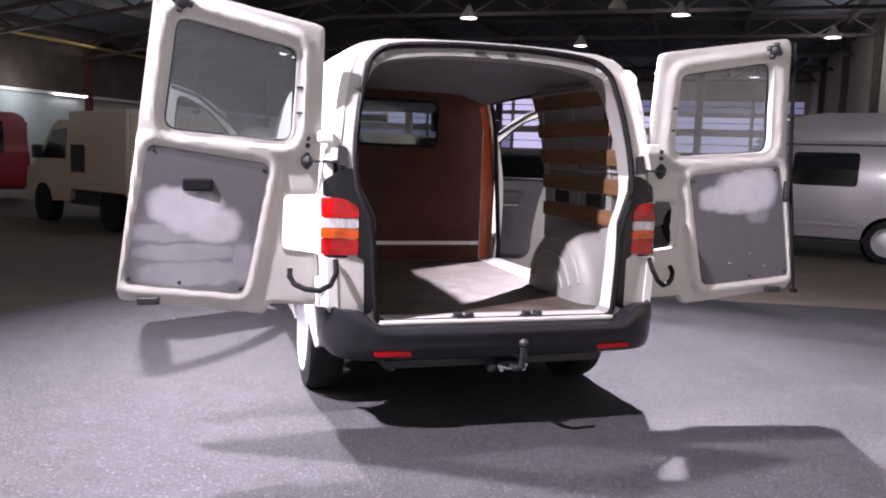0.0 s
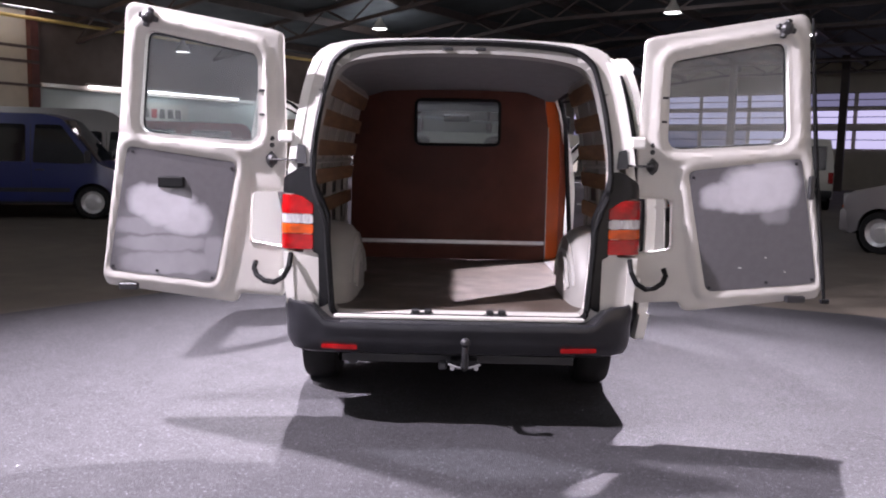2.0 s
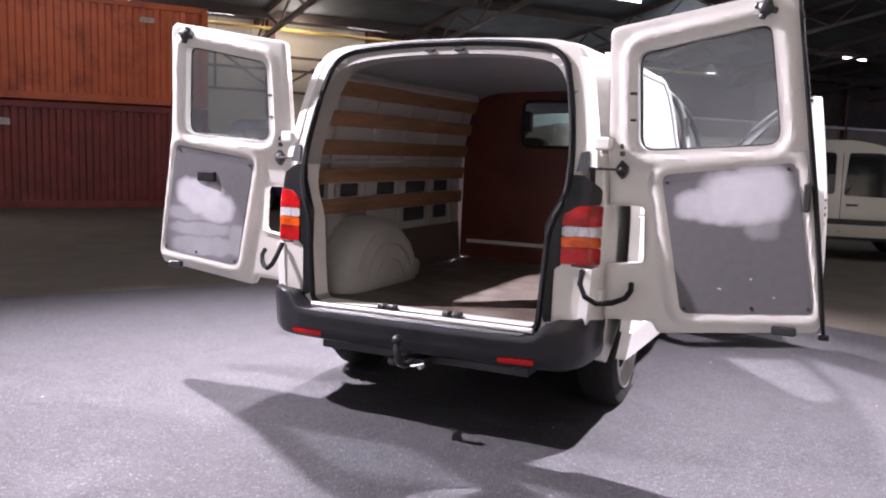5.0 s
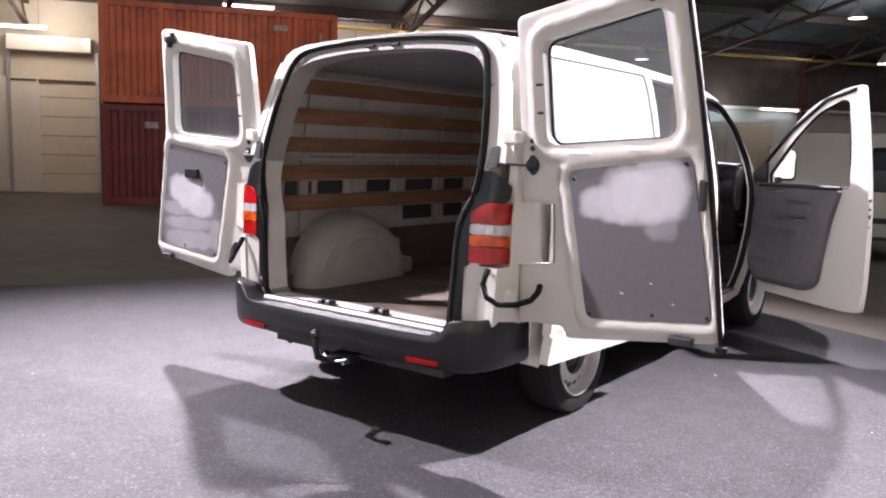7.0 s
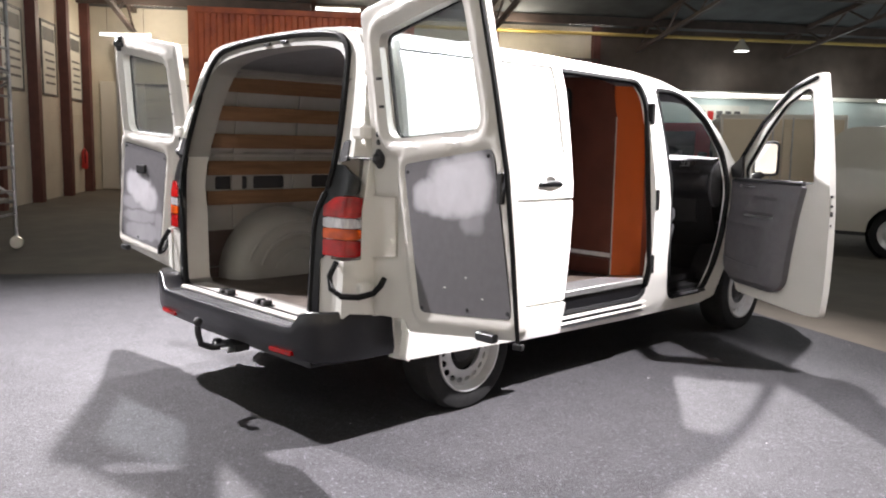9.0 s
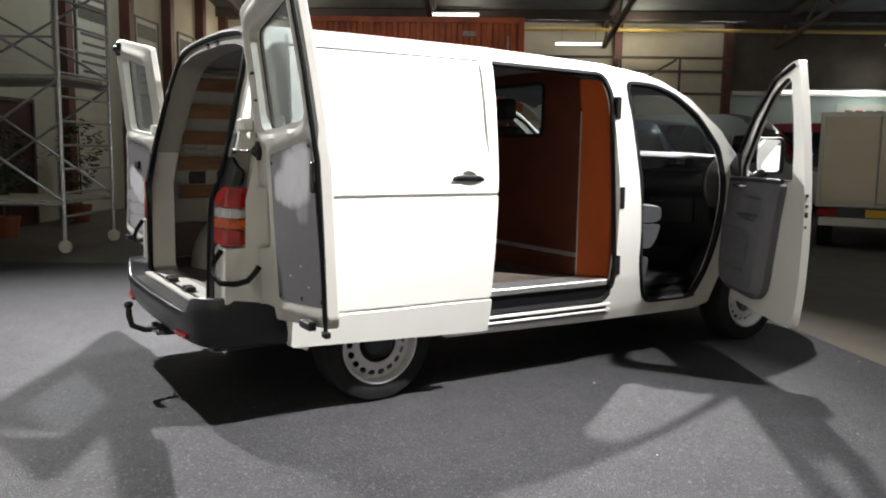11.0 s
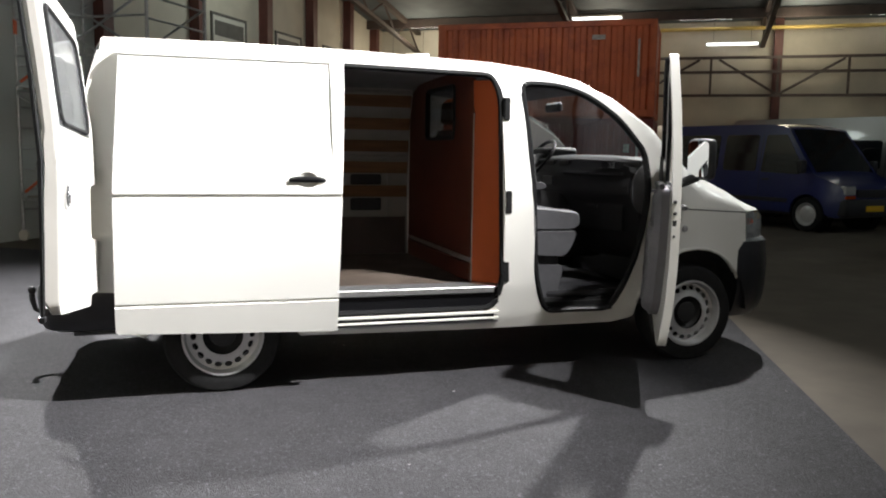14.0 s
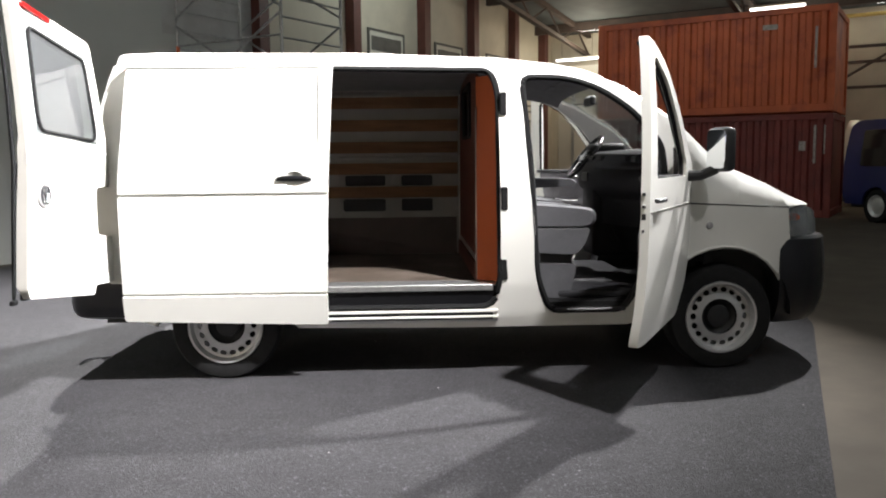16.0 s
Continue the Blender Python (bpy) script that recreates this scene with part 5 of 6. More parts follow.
def parked(name, label, at, heading, length, width, height, colour, nose=0.75, lower=None, windows=((0.36, 0.58), (0.62, 0.92)), plate=True, glass_rear=True, roof_box=0.0, category="van", belt=0.0, hood=0.0, scr=0.0, front=0.175):
    """A parked van: at is the middle on the floor, heading the way that it faces in degrees from +y to the left."""
    v = thing(name, label, category, Matrix.Translation((*at, 0)) @ Matrix.Rotation(radians(heading), 4, "Z"))
    h, ln, w = height, length, width / 2
    belt = belt or h * 0.53
    # the outline of the side, with the front at +y
    y0, y1 = -ln / 2, ln / 2
    hood = hood or 0.13 * ln * nose / 0.75
    scr = scr or 0.15 * ln
    prof = [(y0 + 0.03, 0.32), (y1 - 0.1, 0.28), (y1, 0.42), (y1 - 0.02, belt * 0.72), (y1 - 0.14, belt * 0.84), (y1 - hood, belt), (y1 - hood - scr, h * 0.96), (y1 - hood - scr - 0.35, h), (y0 + 0.25, h), (y0 + 0.06, h * 0.94), (y0, belt), (y0, 0.45)]
    wheels = (y0 + ln * 0.20, y1 - ln * front)

    def wid(z, u=0.0):
        nip = 1 - 0.17 * max(0.0, (u - y1 + 0.7) / 0.7) ** 2
        return nip * (w * (0.93 + 0.07 * min(1, z / 0.5)) if z < 0.6 else w * (1 - 0.14 * max(0, (z - belt) / (h - belt)) ** 1.4))

    side_o = [(y0 + 0.03, 0.34)] + [(wheels[0] - 0.36 * math.cos(math.pi * k / 8), 0.34 + 0.36 * math.sin(math.pi * k / 8)) for k in range(9)] + [(wheels[1] - 0.36 * math.cos(math.pi * k / 8), 0.34 + 0.36 * math.sin(math.pi * k / 8)) for k in range(9)] + rounded(prof[1:], 0.08, 2)
    cuts = [0.6, belt, belt + (h - belt) * 0.4, belt + (h - belt) * 0.7, belt + (h - belt) * 0.9]
    for sx in (1, -1):
        part("side_panel", sheet(side_o, [], lambda u, z, d: (sx * (wid(z, u) - d), u, z), 0.04, (y1 - 0.5, y1 - 0.3, y1 - 0.15), cuts), colour, v, smooth=True)
    # the skin over the top, from the front round to the rear
    own = bmesh.new()
    ring = rounded(prof[1:], 0.08, 2)
    rows = []
    for u, z in ring:
        rows.append([own.verts.new((wid(z, u) * k, u, z + (0.03 * (1 - k * k) if z > belt else 0))) for k in (-1, -0.6, 0, 0.6, 1)])
    for a, b in zip(rows, rows[1:]):
        for k in range(4):
            own.faces.new((a[k], a[k + 1], b[k + 1], b[k]))
    bmesh.ops.recalc_face_normals(own, faces=own.faces)
    part("body_skin", own, colour, v, smooth=True)
    # panes
    scr_b, scr_t = Vector((y1 - hood - 0.02, belt + 0.03)), Vector((y1 - hood - scr + 0.02, h * 0.94))
    nrm = Vector((scr_t.y - scr_b.y, scr_b.x - scr_t.x)).normalized()
    own = bmesh.new()
    rows = [[own.verts.new((k * wid(z) * 0.9, u + nrm.x * o, z + nrm.y * o + (0.03 * (1 - k * k)))) for k in (-1, -0.6, 0, 0.6, 1)] for u, z, o in ((scr_b.x, scr_b.y, 0.012), ((scr_b.x + scr_t.x) / 2, (scr_b.y + scr_t.y) / 2, 0.016), (scr_t.x, scr_t.y, 0.012))]
    for a, b in zip(rows, rows[1:]):
        for k in range(4):
            own.faces.new((a[k], a[k + 1], b[k + 1], b[k]))
    part("windscreen", own, DARKGLASS, v)
    wt = h * 0.90 if h < 2.2 else belt + 0.62
    for sx in (1, -1):
        slope = (y1 - hood - 0.10, y1 - hood - scr * (wt - belt) / (h - belt) - 0.16)
        fd = [(slope[0] - 0.06, belt + 0.04), (slope[1], wt), (slope[1] - 0.45, wt), (slope[1] - 0.50, belt + 0.02), (slope[0] - 0.25, belt)]
        part("side_window", sheet(rounded(fd, 0.04, 2), [], lambda u, z, d: (sx * (wid(z) + 0.005 - d), u, z), 0.012, (), cuts), DARKGLASS, v)
        start = slope[1] - 0.62
        for a, b in windows:
            ya, yb = start - (1 - a) * 0 - (start - y0 - 0.15) * (a - windows[0][0]) / (1 - windows[0][0]), start - (start - y0 - 0.15) * (b - windows[0][0]) / (1 - windows[0][0])
            part("side_window", sheet(rounded([(ya, belt + 0.03), (ya, wt), (yb, wt), (yb, belt + 0.03)], 0.06, 2), [], lambda u, z, d: (sx * (wid(z) + 0.005 - d), u, z), 0.012, (), cuts), DARKGLASS, v)
        part("head_lamp", box(min(sx * w * 0.52, sx * w * 0.85), max(sx * w * 0.52, sx * w * 0.85), y1 - 0.16, y1 - 0.005, belt * 0.66, belt * 0.82, 0.03, 2), CLEARLENS, v)
        part("indicator", box(min(sx * w * 0.54, sx * w * 0.84), max(sx * w * 0.54, sx * w * 0.84), y1 - 0.12, y1 + 0.004, belt * 0.60, belt * 0.65, 0.01), AMBERLENS, v)
        part("tail_lamp", box(min(sx * w * 0.84, sx * w * 0.99), max(sx * w * 0.84, sx * w * 0.99), y0 - 0.02, y0 + 0.06, belt * 0.72, belt * 1.02, 0.02, 2), REDLENS, v)
        part("wing_mirror", box(min(sx * (w + 0.03), sx * (w + 0.2)), max(sx * (w + 0.03), sx * (w + 0.2)), y1 - hood - 0.22, y1 - hood - 0.12, belt + 0.02, belt + 0.26, 0.03, 2), BLACK, v)
        part("rub_strip", box(min(sx * (w - 0.02), sx * (w + 0.008)), max(sx * (w - 0.02), sx * (w + 0.008)), wheels[0] + 0.4, wheels[1] - 0.4, 0.52, 0.60, 0.008), lower or BLACK, v)
        part("door_gap", sheet([(slope[1] - 0.535, 0.4), (slope[1] - 0.525, 0.4), (slope[1] - 0.525, wt), (slope[1] - 0.535, wt)], [], lambda u, z, d: (sx * (wid(z) + 0.002 - d), u, z), 0.01, (), cuts), BLACK, v)
        part("door_handle", box(min(sx * (w - 0.01), sx * (w + 0.025)), max(sx * (w - 0.01), sx * (w + 0.025)), slope[1] - 0.46, slope[1] - 0.30, belt - 0.13, belt - 0.10, 0.008), BLACK, v)
        for wy in wheels:
            hub = new("wheel")
            hub.parent = v
            hub.matrix_basis = Matrix.Translation((sx * (w - 0.13), wy, 0.325)) @ (Matrix.Identity(4) if sx > 0 else Matrix.Rotation(math.pi, 4, "Z"))
            part("tyre", spin([(-0.10, 0.21), (-0.10, 0.30), (-0.07, 0.325), (0.07, 0.325), (0.10, 0.30), (0.105, 0.215)], 24), TYRE, hub, smooth=True)
            part("rim", spin([(0.105, 0.215), (0.085, 0.195), (0.06, 0.16), (0.085, 0.10), (0.08, 0.05), (0.085, 0)], 20), STEEL, hub, smooth=True)
            part("wheel_well", spin([(-0.2, 0.0), (-0.2, 0.37), (0.06, 0.37)], 20), RUBBER, hub)
    part("front_bumper", box(-w * 0.87, w * 0.87, y1 - 0.22, y1 + 0.04, 0.30, belt * 0.60, 0.06, 2), lower or BLACK, v, smooth=True)
    part("rear_bumper", box(-w * 0.97, w * 0.97, y0 - 0.05, y0 + 0.12, 0.36, 0.58, 0.04, 2), lower or BLACK, v, smooth=True)
    if glass_rear:
        for sx in (1, -1):
            part("rear_window", box(min(sx * 0.04, sx * w * 0.76), max(sx * 0.04, sx * w * 0.76), y0 - 0.004, y0 + 0.03, belt + 0.08, wt, 0.01), DARKGLASS, v)
    if plate:
        part("number_plate", box(-0.26, 0.26, y0 - 0.065, y0 - 0.05, 0.62, 0.73, 0.003), YELLOW, v)
        part("number_plate", box(-0.26, 0.26, y1 + 0.04, y1 + 0.052, 0.40, 0.51, 0.003), YELLOW, v)
        for k in range(6):
            part("plate_bar", box(-0.21 + k * 0.072, -0.165 + k * 0.072, y0 - 0.068, y0 - 0.064, 0.645, 0.705), BLACK, v)
    part("grille", box(-w * 0.5, w * 0.5, y1 - 0.05, y1 + 0.005, belt * 0.62, belt * 0.76, 0.01), BLACK, v)
    part("floor_pan", box(-w * 0.85, w * 0.85, y0 + 0.1, y1 - 0.1, 0.28, 0.36), BLACK, v)
    if roof_box:
        part("roof_gutter", box(-w * 0.885, w * 0.885, y0 + 0.1, y1 - hood - scr - 0.05, h - 0.09, h - 0.055, 0.01), BLACK, v)
        yf = y1 - hood - scr + 0.1
        dome = rounded([(y0 + 0.12, h - 0.06), (yf, h - 0.06), (yf - 0.55, h + roof_box * 0.85), (yf - 1.0, h + roof_box), (y0 + 0.5, h + roof_box), (y0 + 0.2, h + roof_box * 0.9)], [0, 0.05, 0.3, 0.3, 0.2, 0.15], 4)
        part("high_roof", sheet(dome, [], lambda u, z, d: (w * 0.86 * (1 - 0.12 * max(0, z - h) / roof_box) * (1 - 2 * d), u, z), 1.0, (yf - 0.6, yf - 1.0, 0), (h + 0.1, h + roof_box * 0.6)), colour, v, smooth=True)
    return v


RAIL = mat("galvanised_tube", (0.42, 0.42, 0.42), 0.4, metal=0.7, vary=0.15, scale=15)
YELLOW = mat("yellow_plate", (0.75, 0.45, 0.02), 0.4, vary=0.05)
BLUE = paint("dark_blue_paint", (0.013, 0.021, 0.11))
SILVER = paint("silver_paint", (0.30, 0.29, 0.275), 0.5)
GREYSILVER = paint("grey_silver_paint", (0.33, 0.31, 0.32), 0.3)
RED = paint("red_paint", (0.30, 0.012, 0.018))
OFFWHITE = paint("off_white_paint", (0.58, 0.55, 0.48))
BEIGE = paint("beige_paint", (0.55, 0.45, 0.32))
BLACKCAR = paint("black_car_paint", (0.015, 0.016, 0.018))

parked("minibus", "dark blue minibus with tinted windows parked on concrete", (-8.57, 12.34), -78, 4.4, 1.9, 2.0, BLUE, front=0.16)
parked("parked_van", "silver high roof passenger van beside the blue minibus", (-8.75, 14.95), -72, 6.0, 1.95, 2.22, SILVER, windows=((0.36, 0.66), (0.69, 0.96)), belt=1.12, hood=0.85, scr=1.15, front=0.165)
parked("parked_van", "red van parked by the pale far wall", (-8.0, 17.75), 108, 5.2, 1.95, 2.08, RED, windows=((0.36, 0.62), (0.70, 0.92)))
parked("parked_van", "grey silver van with a raised roof beside a wall", (8.17, 7.51), 36.5, 4.7, 1.9, 1.82, GREYSILVER, lower=GREYSILVER, windows=((0.36, 0.635),), roof_box=0.42, belt=1.10, hood=0.95, scr=0.85, front=0.14)
parked("parked_van", "white panel van with tail lamps by the beige truck", (1.42, 10.68), -84, 4.5, 1.9, 1.74, OFFWHITE, windows=((0.36, 0.686),))
parked("delivery_van", "small white delivery van with a yellow rear plate", (10.6, 21.2), -22, 4.3, 1.8, 2.0, OFFWHITE, windows=())
parked("parked_car", "black hatchback parked among other cars", (6.0, 15.2), 163, 4.3, 1.75, 1.5, BLACKCAR, nose=1.2, category="car")
parked("parked_van", "white van standing behind the blue minibus", (-15.5, 14.2), -70, 5.0, 1.9, 2.2, OFFWHITE, windows=())

# beige box truck
truck = thing("box_truck", "beige low box truck with dark side hatch and chassis", "truck", Matrix.Translation((-2.82, 12.02, 0)) @ Matrix.Rotation(radians(32.6), 4, "Z"))
part("cargo_box", box(-0.9, 0.9, -1.95, -0.05, 0.62, 1.93, 0.03, 2), BEIGE, truck)
part("rear_frame", box(-0.91, 0.91, -2.0, -1.952, 0.60, 1.95, 0.015), OFFWHITE, truck)
for x0 in (-0.86, 0.01):
    leaf = part("rear_door", box(x0, x0 + 0.85, -2.025, -2.002, 0.66, 1.88, 0.008), BEIGE, truck)
    part("lock_rod", tube([(x0 + (0.72 if x0 < 0 else 0.13), -2.04, 0.64), (x0 + (0.72 if x0 < 0 else 0.13), -2.04, 1.9)], 0.012, 6), RAIL, leaf)
part("side_hatch", box(-0.915, -0.898, -0.62, -0.14, 0.92, 1.38, 0.008), TRIM, truck)
part("side_door", box(-0.914, -0.898, -1.5, -0.8, 0.75, 1.8, 0.008), BEIGE, truck)
cab_o = rounded([(-0.02, 0.42), (1.66, 0.34), (1.74, 0.60), (1.68, 0.92), (1.28, 1.10), (0.72, 1.74), (0.5, 1.80), (-0.02, 1.80)], 0.08, 3)
part("cab", sheet(cab_o, [], lambda u, v, d: (0.86 - 0.1 * max(0, v - 1.1) - d * (1 - 0.116 * max(0, v - 1.1)), u, v), 1.72, (), (1.1, 1.45)), BEIGE, truck, smooth=True)
for sx in (1, -1):
    part("cab_window", sheet(rounded([(0.16, 1.13), (1.1, 1.13), (0.7, 1.62), (0.2, 1.66)], 0.04, 2), [], lambda u, v, d: (sx * (0.868 - 0.1 * max(0, v - 1.1) - d), u, v), 0.012, (), (1.45,)), DARKGLASS, truck)
    part("wing_mirror", box(min(sx * 0.88, sx * 1.06), max(sx * 0.88, sx * 1.06), 0.95, 1.05, 1.12, 1.36, 0.03, 2), BLACK, truck)
    part("tail_lamp", box(min(sx * 0.62, sx * 0.88), max(sx * 0.62, sx * 0.88), -2.04, -1.99, 0.48, 0.575, 0.01), REDLENS, truck)
    part("head_lamp", box(min(sx * 0.5, sx * 0.8), max(sx * 0.5, sx * 0.8), 1.62, 1.72, 0.66, 0.82, 0.03, 2), CLEARLENS, truck)
    for wy in (-1.4, 1.05):
        part("wheel", spin([(-0.1, 0.0), (-0.1, 0.30), (0.09, 0.315), (0.1, 0.2), (0.07, 0.15), (0.08, 0)], 24, m=Matrix.Translation((sx * 0.78, wy, 0.316)) @ (Matrix.Identity(4) if sx > 0 else Matrix.Rotation(math.pi, 4, "Z"))), TYRE, truck, smooth=True)
        part("wheel_well", spin([(-0.1, 0.36), (0.105, 0.36), (0.105, 0.0)], 20, m=Matrix.Translation((sx * 0.76, wy, 0.33)) @ (Matrix.Identity(4) if sx > 0 else Matrix.Rotation(math.pi, 4, "Z"))), RUBBER, truck)
part("windscreen", box(-0.78, 0.78, -0.005, 0.005, 0.0, 0.80, 0.003, m=Matrix.Translation((0, 1.30, 1.125)) @ Matrix.Rotation(radians(41.2), 4, "X")), DARKGLASS, truck)
part("chassis", box(-0.78, 0.78, -1.95, 0.2, 0.36, 0.62, 0.01), BLACK, truck)
part("tail_bumper", box(-0.86, 0.86, -2.10, -2.03, 0.34, 0.46, 0.01), OFFWHITE, truck)
part("number_plate", box(-0.26, 0.26, -2.06, -2.042, 0.475, 0.585, 0.003), YELLOW, truck)

# ---------------------------------------------------------------- hall structure
LIGHTGREEN = mat("pale_wall_panel", (0.50, 0.56, 0.52), 0.6, vary=0.05, scale=2)
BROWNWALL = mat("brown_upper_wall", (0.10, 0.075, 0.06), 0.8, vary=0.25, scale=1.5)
GREYSCREEN = mat("plain_grey_screen", (0.50, 0.52, 0.50), 0.75, vary=0.03, scale=1)
ORANGETUBE = mat("orange_tube_end", (0.65, 0.12, 0.04), 0.5, vary=0.1)
DECK = mat("scaffold_deck", (0.36, 0.33, 0.28), 0.7, vary=0.2, scale=8)
LEAF = mat("leaf_green", (0.035, 0.07, 0.022), 0.55, vary=0.3, scale=30, random_value=0.2)
POT = mat("terracotta", (0.25, 0.08, 0.04), 0.8, vary=0.15)
PAPER = mat("poster_paper", (0.62, 0.60, 0.52), 0.6, vary=0.05)
INK = mat("poster_ink", (0.10, 0.095, 0.085), 0.6, vary=0.2)
YELLOWPIPE = mat("yellow_pipe", (0.55, 0.40, 0.12), 0.5, vary=0.1)
DARKDOOR = mat("dark_red_door", (0.045, 0.012, 0.014), 0.5, vary=0.2)
FIRE = mat("extinguisher_red", (0.45, 0.02, 0.015), 0.35, vary=0.05)


def hall_thing(name, label, category, c, s, z=0.0, turn=0, group=""):
    return thing(name, label, category, HALL @ Matrix.Translation((c, s, z)) @ Matrix.Rotation(radians(turn), 4, "Z"), group)


def put(name, bm, material, label, category, group="", kind=""):
    ob = tagged(part(name, bm, material), label, category, group, kind)
    ob.matrix_world = HALL
    return ob


for k in range(10):
    s = S0 + 1.2 + k * 4.9
    g = hall_thing("girder", "dark steel lattice roof girder under the hall roof", "girder", 0, s, 0, 0, "roof girders")
    for name, lo, hi, half in (("top_chord", 0.14, 0.02, 0.07), ("bottom_chord", 0.72, 0.62, 0.06)):
        part(name, sheet([(C0, -half), (C1, -half), (C1, half), (C0, half)], [], lambda u, v, d: (u, v, lerp(EAVE, u) - hi - d), lo - hi, [C0 + 9.8]), GIRDER, g)
    n = 13
    for j in range(n):
        x0, x1 = C0 + (C1 - C0) * j / n, C0 + (C1 - C0) * (j + 1) / n
        part("web_bar", tube([(x0, 0, lerp(EAVE, x0) - 0.67), ((x0 + x1) / 2, 0, lerp(EAVE, (x0 + x1) / 2) - 0.08), (x1, 0, lerp(EAVE, x1) - 0.67)], 0.035, 4), GIRDER, g)
for k in range(9):
    c = C0 + 1.2 + k * 3.0
    put("purlin", box(c - 0.06, c + 0.06, S0, S1, lerp(EAVE, c) - 0.26, lerp(EAVE, c) - 0.02), GIRDER, "dark steel purlin along the hall roof", "purlin", "roof purlins")
for k in range(8):
    s = 1.0 + k * 6.0
    put("column", box(C1 - 0.24, C1, s - 0.12, s + 0.12, 0, TOP), GIRDER, "dark steel column against the cream wall", "column", "hall columns")
for s in (-2.4, 5.9, 9.05, 20.4, 27.0, 33.0):
    put("column", box(C0, C0 + 0.22, s - 0.11, s + 0.11, 0, TOP), POST, "red brown steel column against the hall wall", "column", "hall columns")
for c in (-7.23, -9.9, -12.55, -14.85, -17.15, -19.1):
    put("column", box(c - 0.12, c + 0.12, S0, S0 + 0.22, 0, TOP), POST, "red brown steel post against the block wall", "column", "wall posts")

# the long wall behind the vans: pale panels below, brown above, wall beam
put("wall_panel", box(C0, C0 + 0.04, 9.2, 20.3, 0, 3.0), LIGHTGREEN, "pale green wall cladding behind vans", "wall", kind="structure")
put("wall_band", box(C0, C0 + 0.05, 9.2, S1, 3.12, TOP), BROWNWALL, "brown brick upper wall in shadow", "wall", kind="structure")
put("wall_coping", box(C0, C0 + 0.22, 9.2, S1, 3.0, 3.12, 0.01), OFFWHITE, "pale ledge along the wall", "ledge", kind="structure")
beam = hall_thing("wall_beam", "dark steel lattice beam along the cream wall", "beam", C0 + 0.5, 0)
for z in (3.0, 3.62, 4.0):
    part("chord", box(-0.05, 0.05, -2.4, 9.0, z - 0.035, z + 0.035), GIRDER, beam)
for s in (-1.2, 0.6, 2.3, 4.2, 5.9, 7.6):
    part("upright", box(-0.03, 0.03, s - 0.03, s + 0.03, 3.0, 4.0), GIRDER, beam)
for s in (-1.2, 2.3, 5.9):
    part("diagonal", tube([(0, s, 3.02), (0, s + 1.6, 3.95)], 0.035, 5), GIRDER, beam)
for s in (0.6, 5.9):
    part("diagonal", tube([(0.02, s, 3.02), (0.02, s - 1.5, 3.95)], 0.035, 5), GIRDER, beam)
put("pipe", tube([(C0 + 0.6, -1, 4.75), (C0 + 0.6, 24, 4.75)], 0.05, 8), YELLOWPIPE, "long yellow pipe under the hall roof", "pipe")
strip = hall_thing("strip_light", "long strip light over the pale wall", "lamp", C0 + 0.32, 12.6, 3.12)
part("housing", box(-0.1, 0.06, -2.1, 3.6, 0.02, 0.08, 0.01), OFFWHITE, strip)
part("tube", tube([(0, -2.05, 0.0), (0, 3.5, 0.0)], 0.035, 8), TUBE, strip)
strip = hall_thing("strip_light", "shorter strip light over the pale wall", "lamp", C0 + 0.32, 19.3, 3.05)
part("housing", box(-0.1, 0.06, -0.8, 0.8, 0.02, 0.08, 0.01), OFFWHITE, strip)
part("tube", tube([(0, -0.75, 0.0), (0, 0.75, 0.0)], 0.035, 8), TUBE, strip)
# dealer sign, with the name as plain bars
sign = hall_thing("wall_sign", "white sign with dark bars and a red stripe", "sign", C0 + 0.05, 13.2, 2.2)
part("board", box(0, 0.02, -0.95, 1.0, 0.0, 0.6, 0.005), PAPER, sign)
for k, m in enumerate((INK, FIRE, INK, INK, INK)):
    part("bar", box(0.02, 0.026, -0.7 + k * 0.3, -0.5 + k * 0.3, 0.14, 0.42), m, sign)

# roller door in the corner
roller = hall_thing("roller_door", "closed cream roller door with a dark rail", "door", C0, -3.7)
part("curtain", box(0.02, 0.06, -1.05, 1.05, 0.0, 3.0), WALLP, roller)
for z in (0.5, 1.0, 1.5, 2.0, 2.5):
    part("slat_line", box(0.06, 0.066, -1.05, 1.05, z, z + 0.012), GIRDER, roller)
part("rail", box(0.06, 0.12, -1.1, 1.1, 2.9, 2.96), GIRDER, roller)
part("drum_housing", box(0.02, 0.4, -1.05, 0.95, 3.66, 4.05, 0.02), OFFWHITE, roller)
for s in (-1.1, 1.02):
    part("guide", box(0.02, 0.14, s, s + 0.08, 0, 3.7), RAIL, roller)

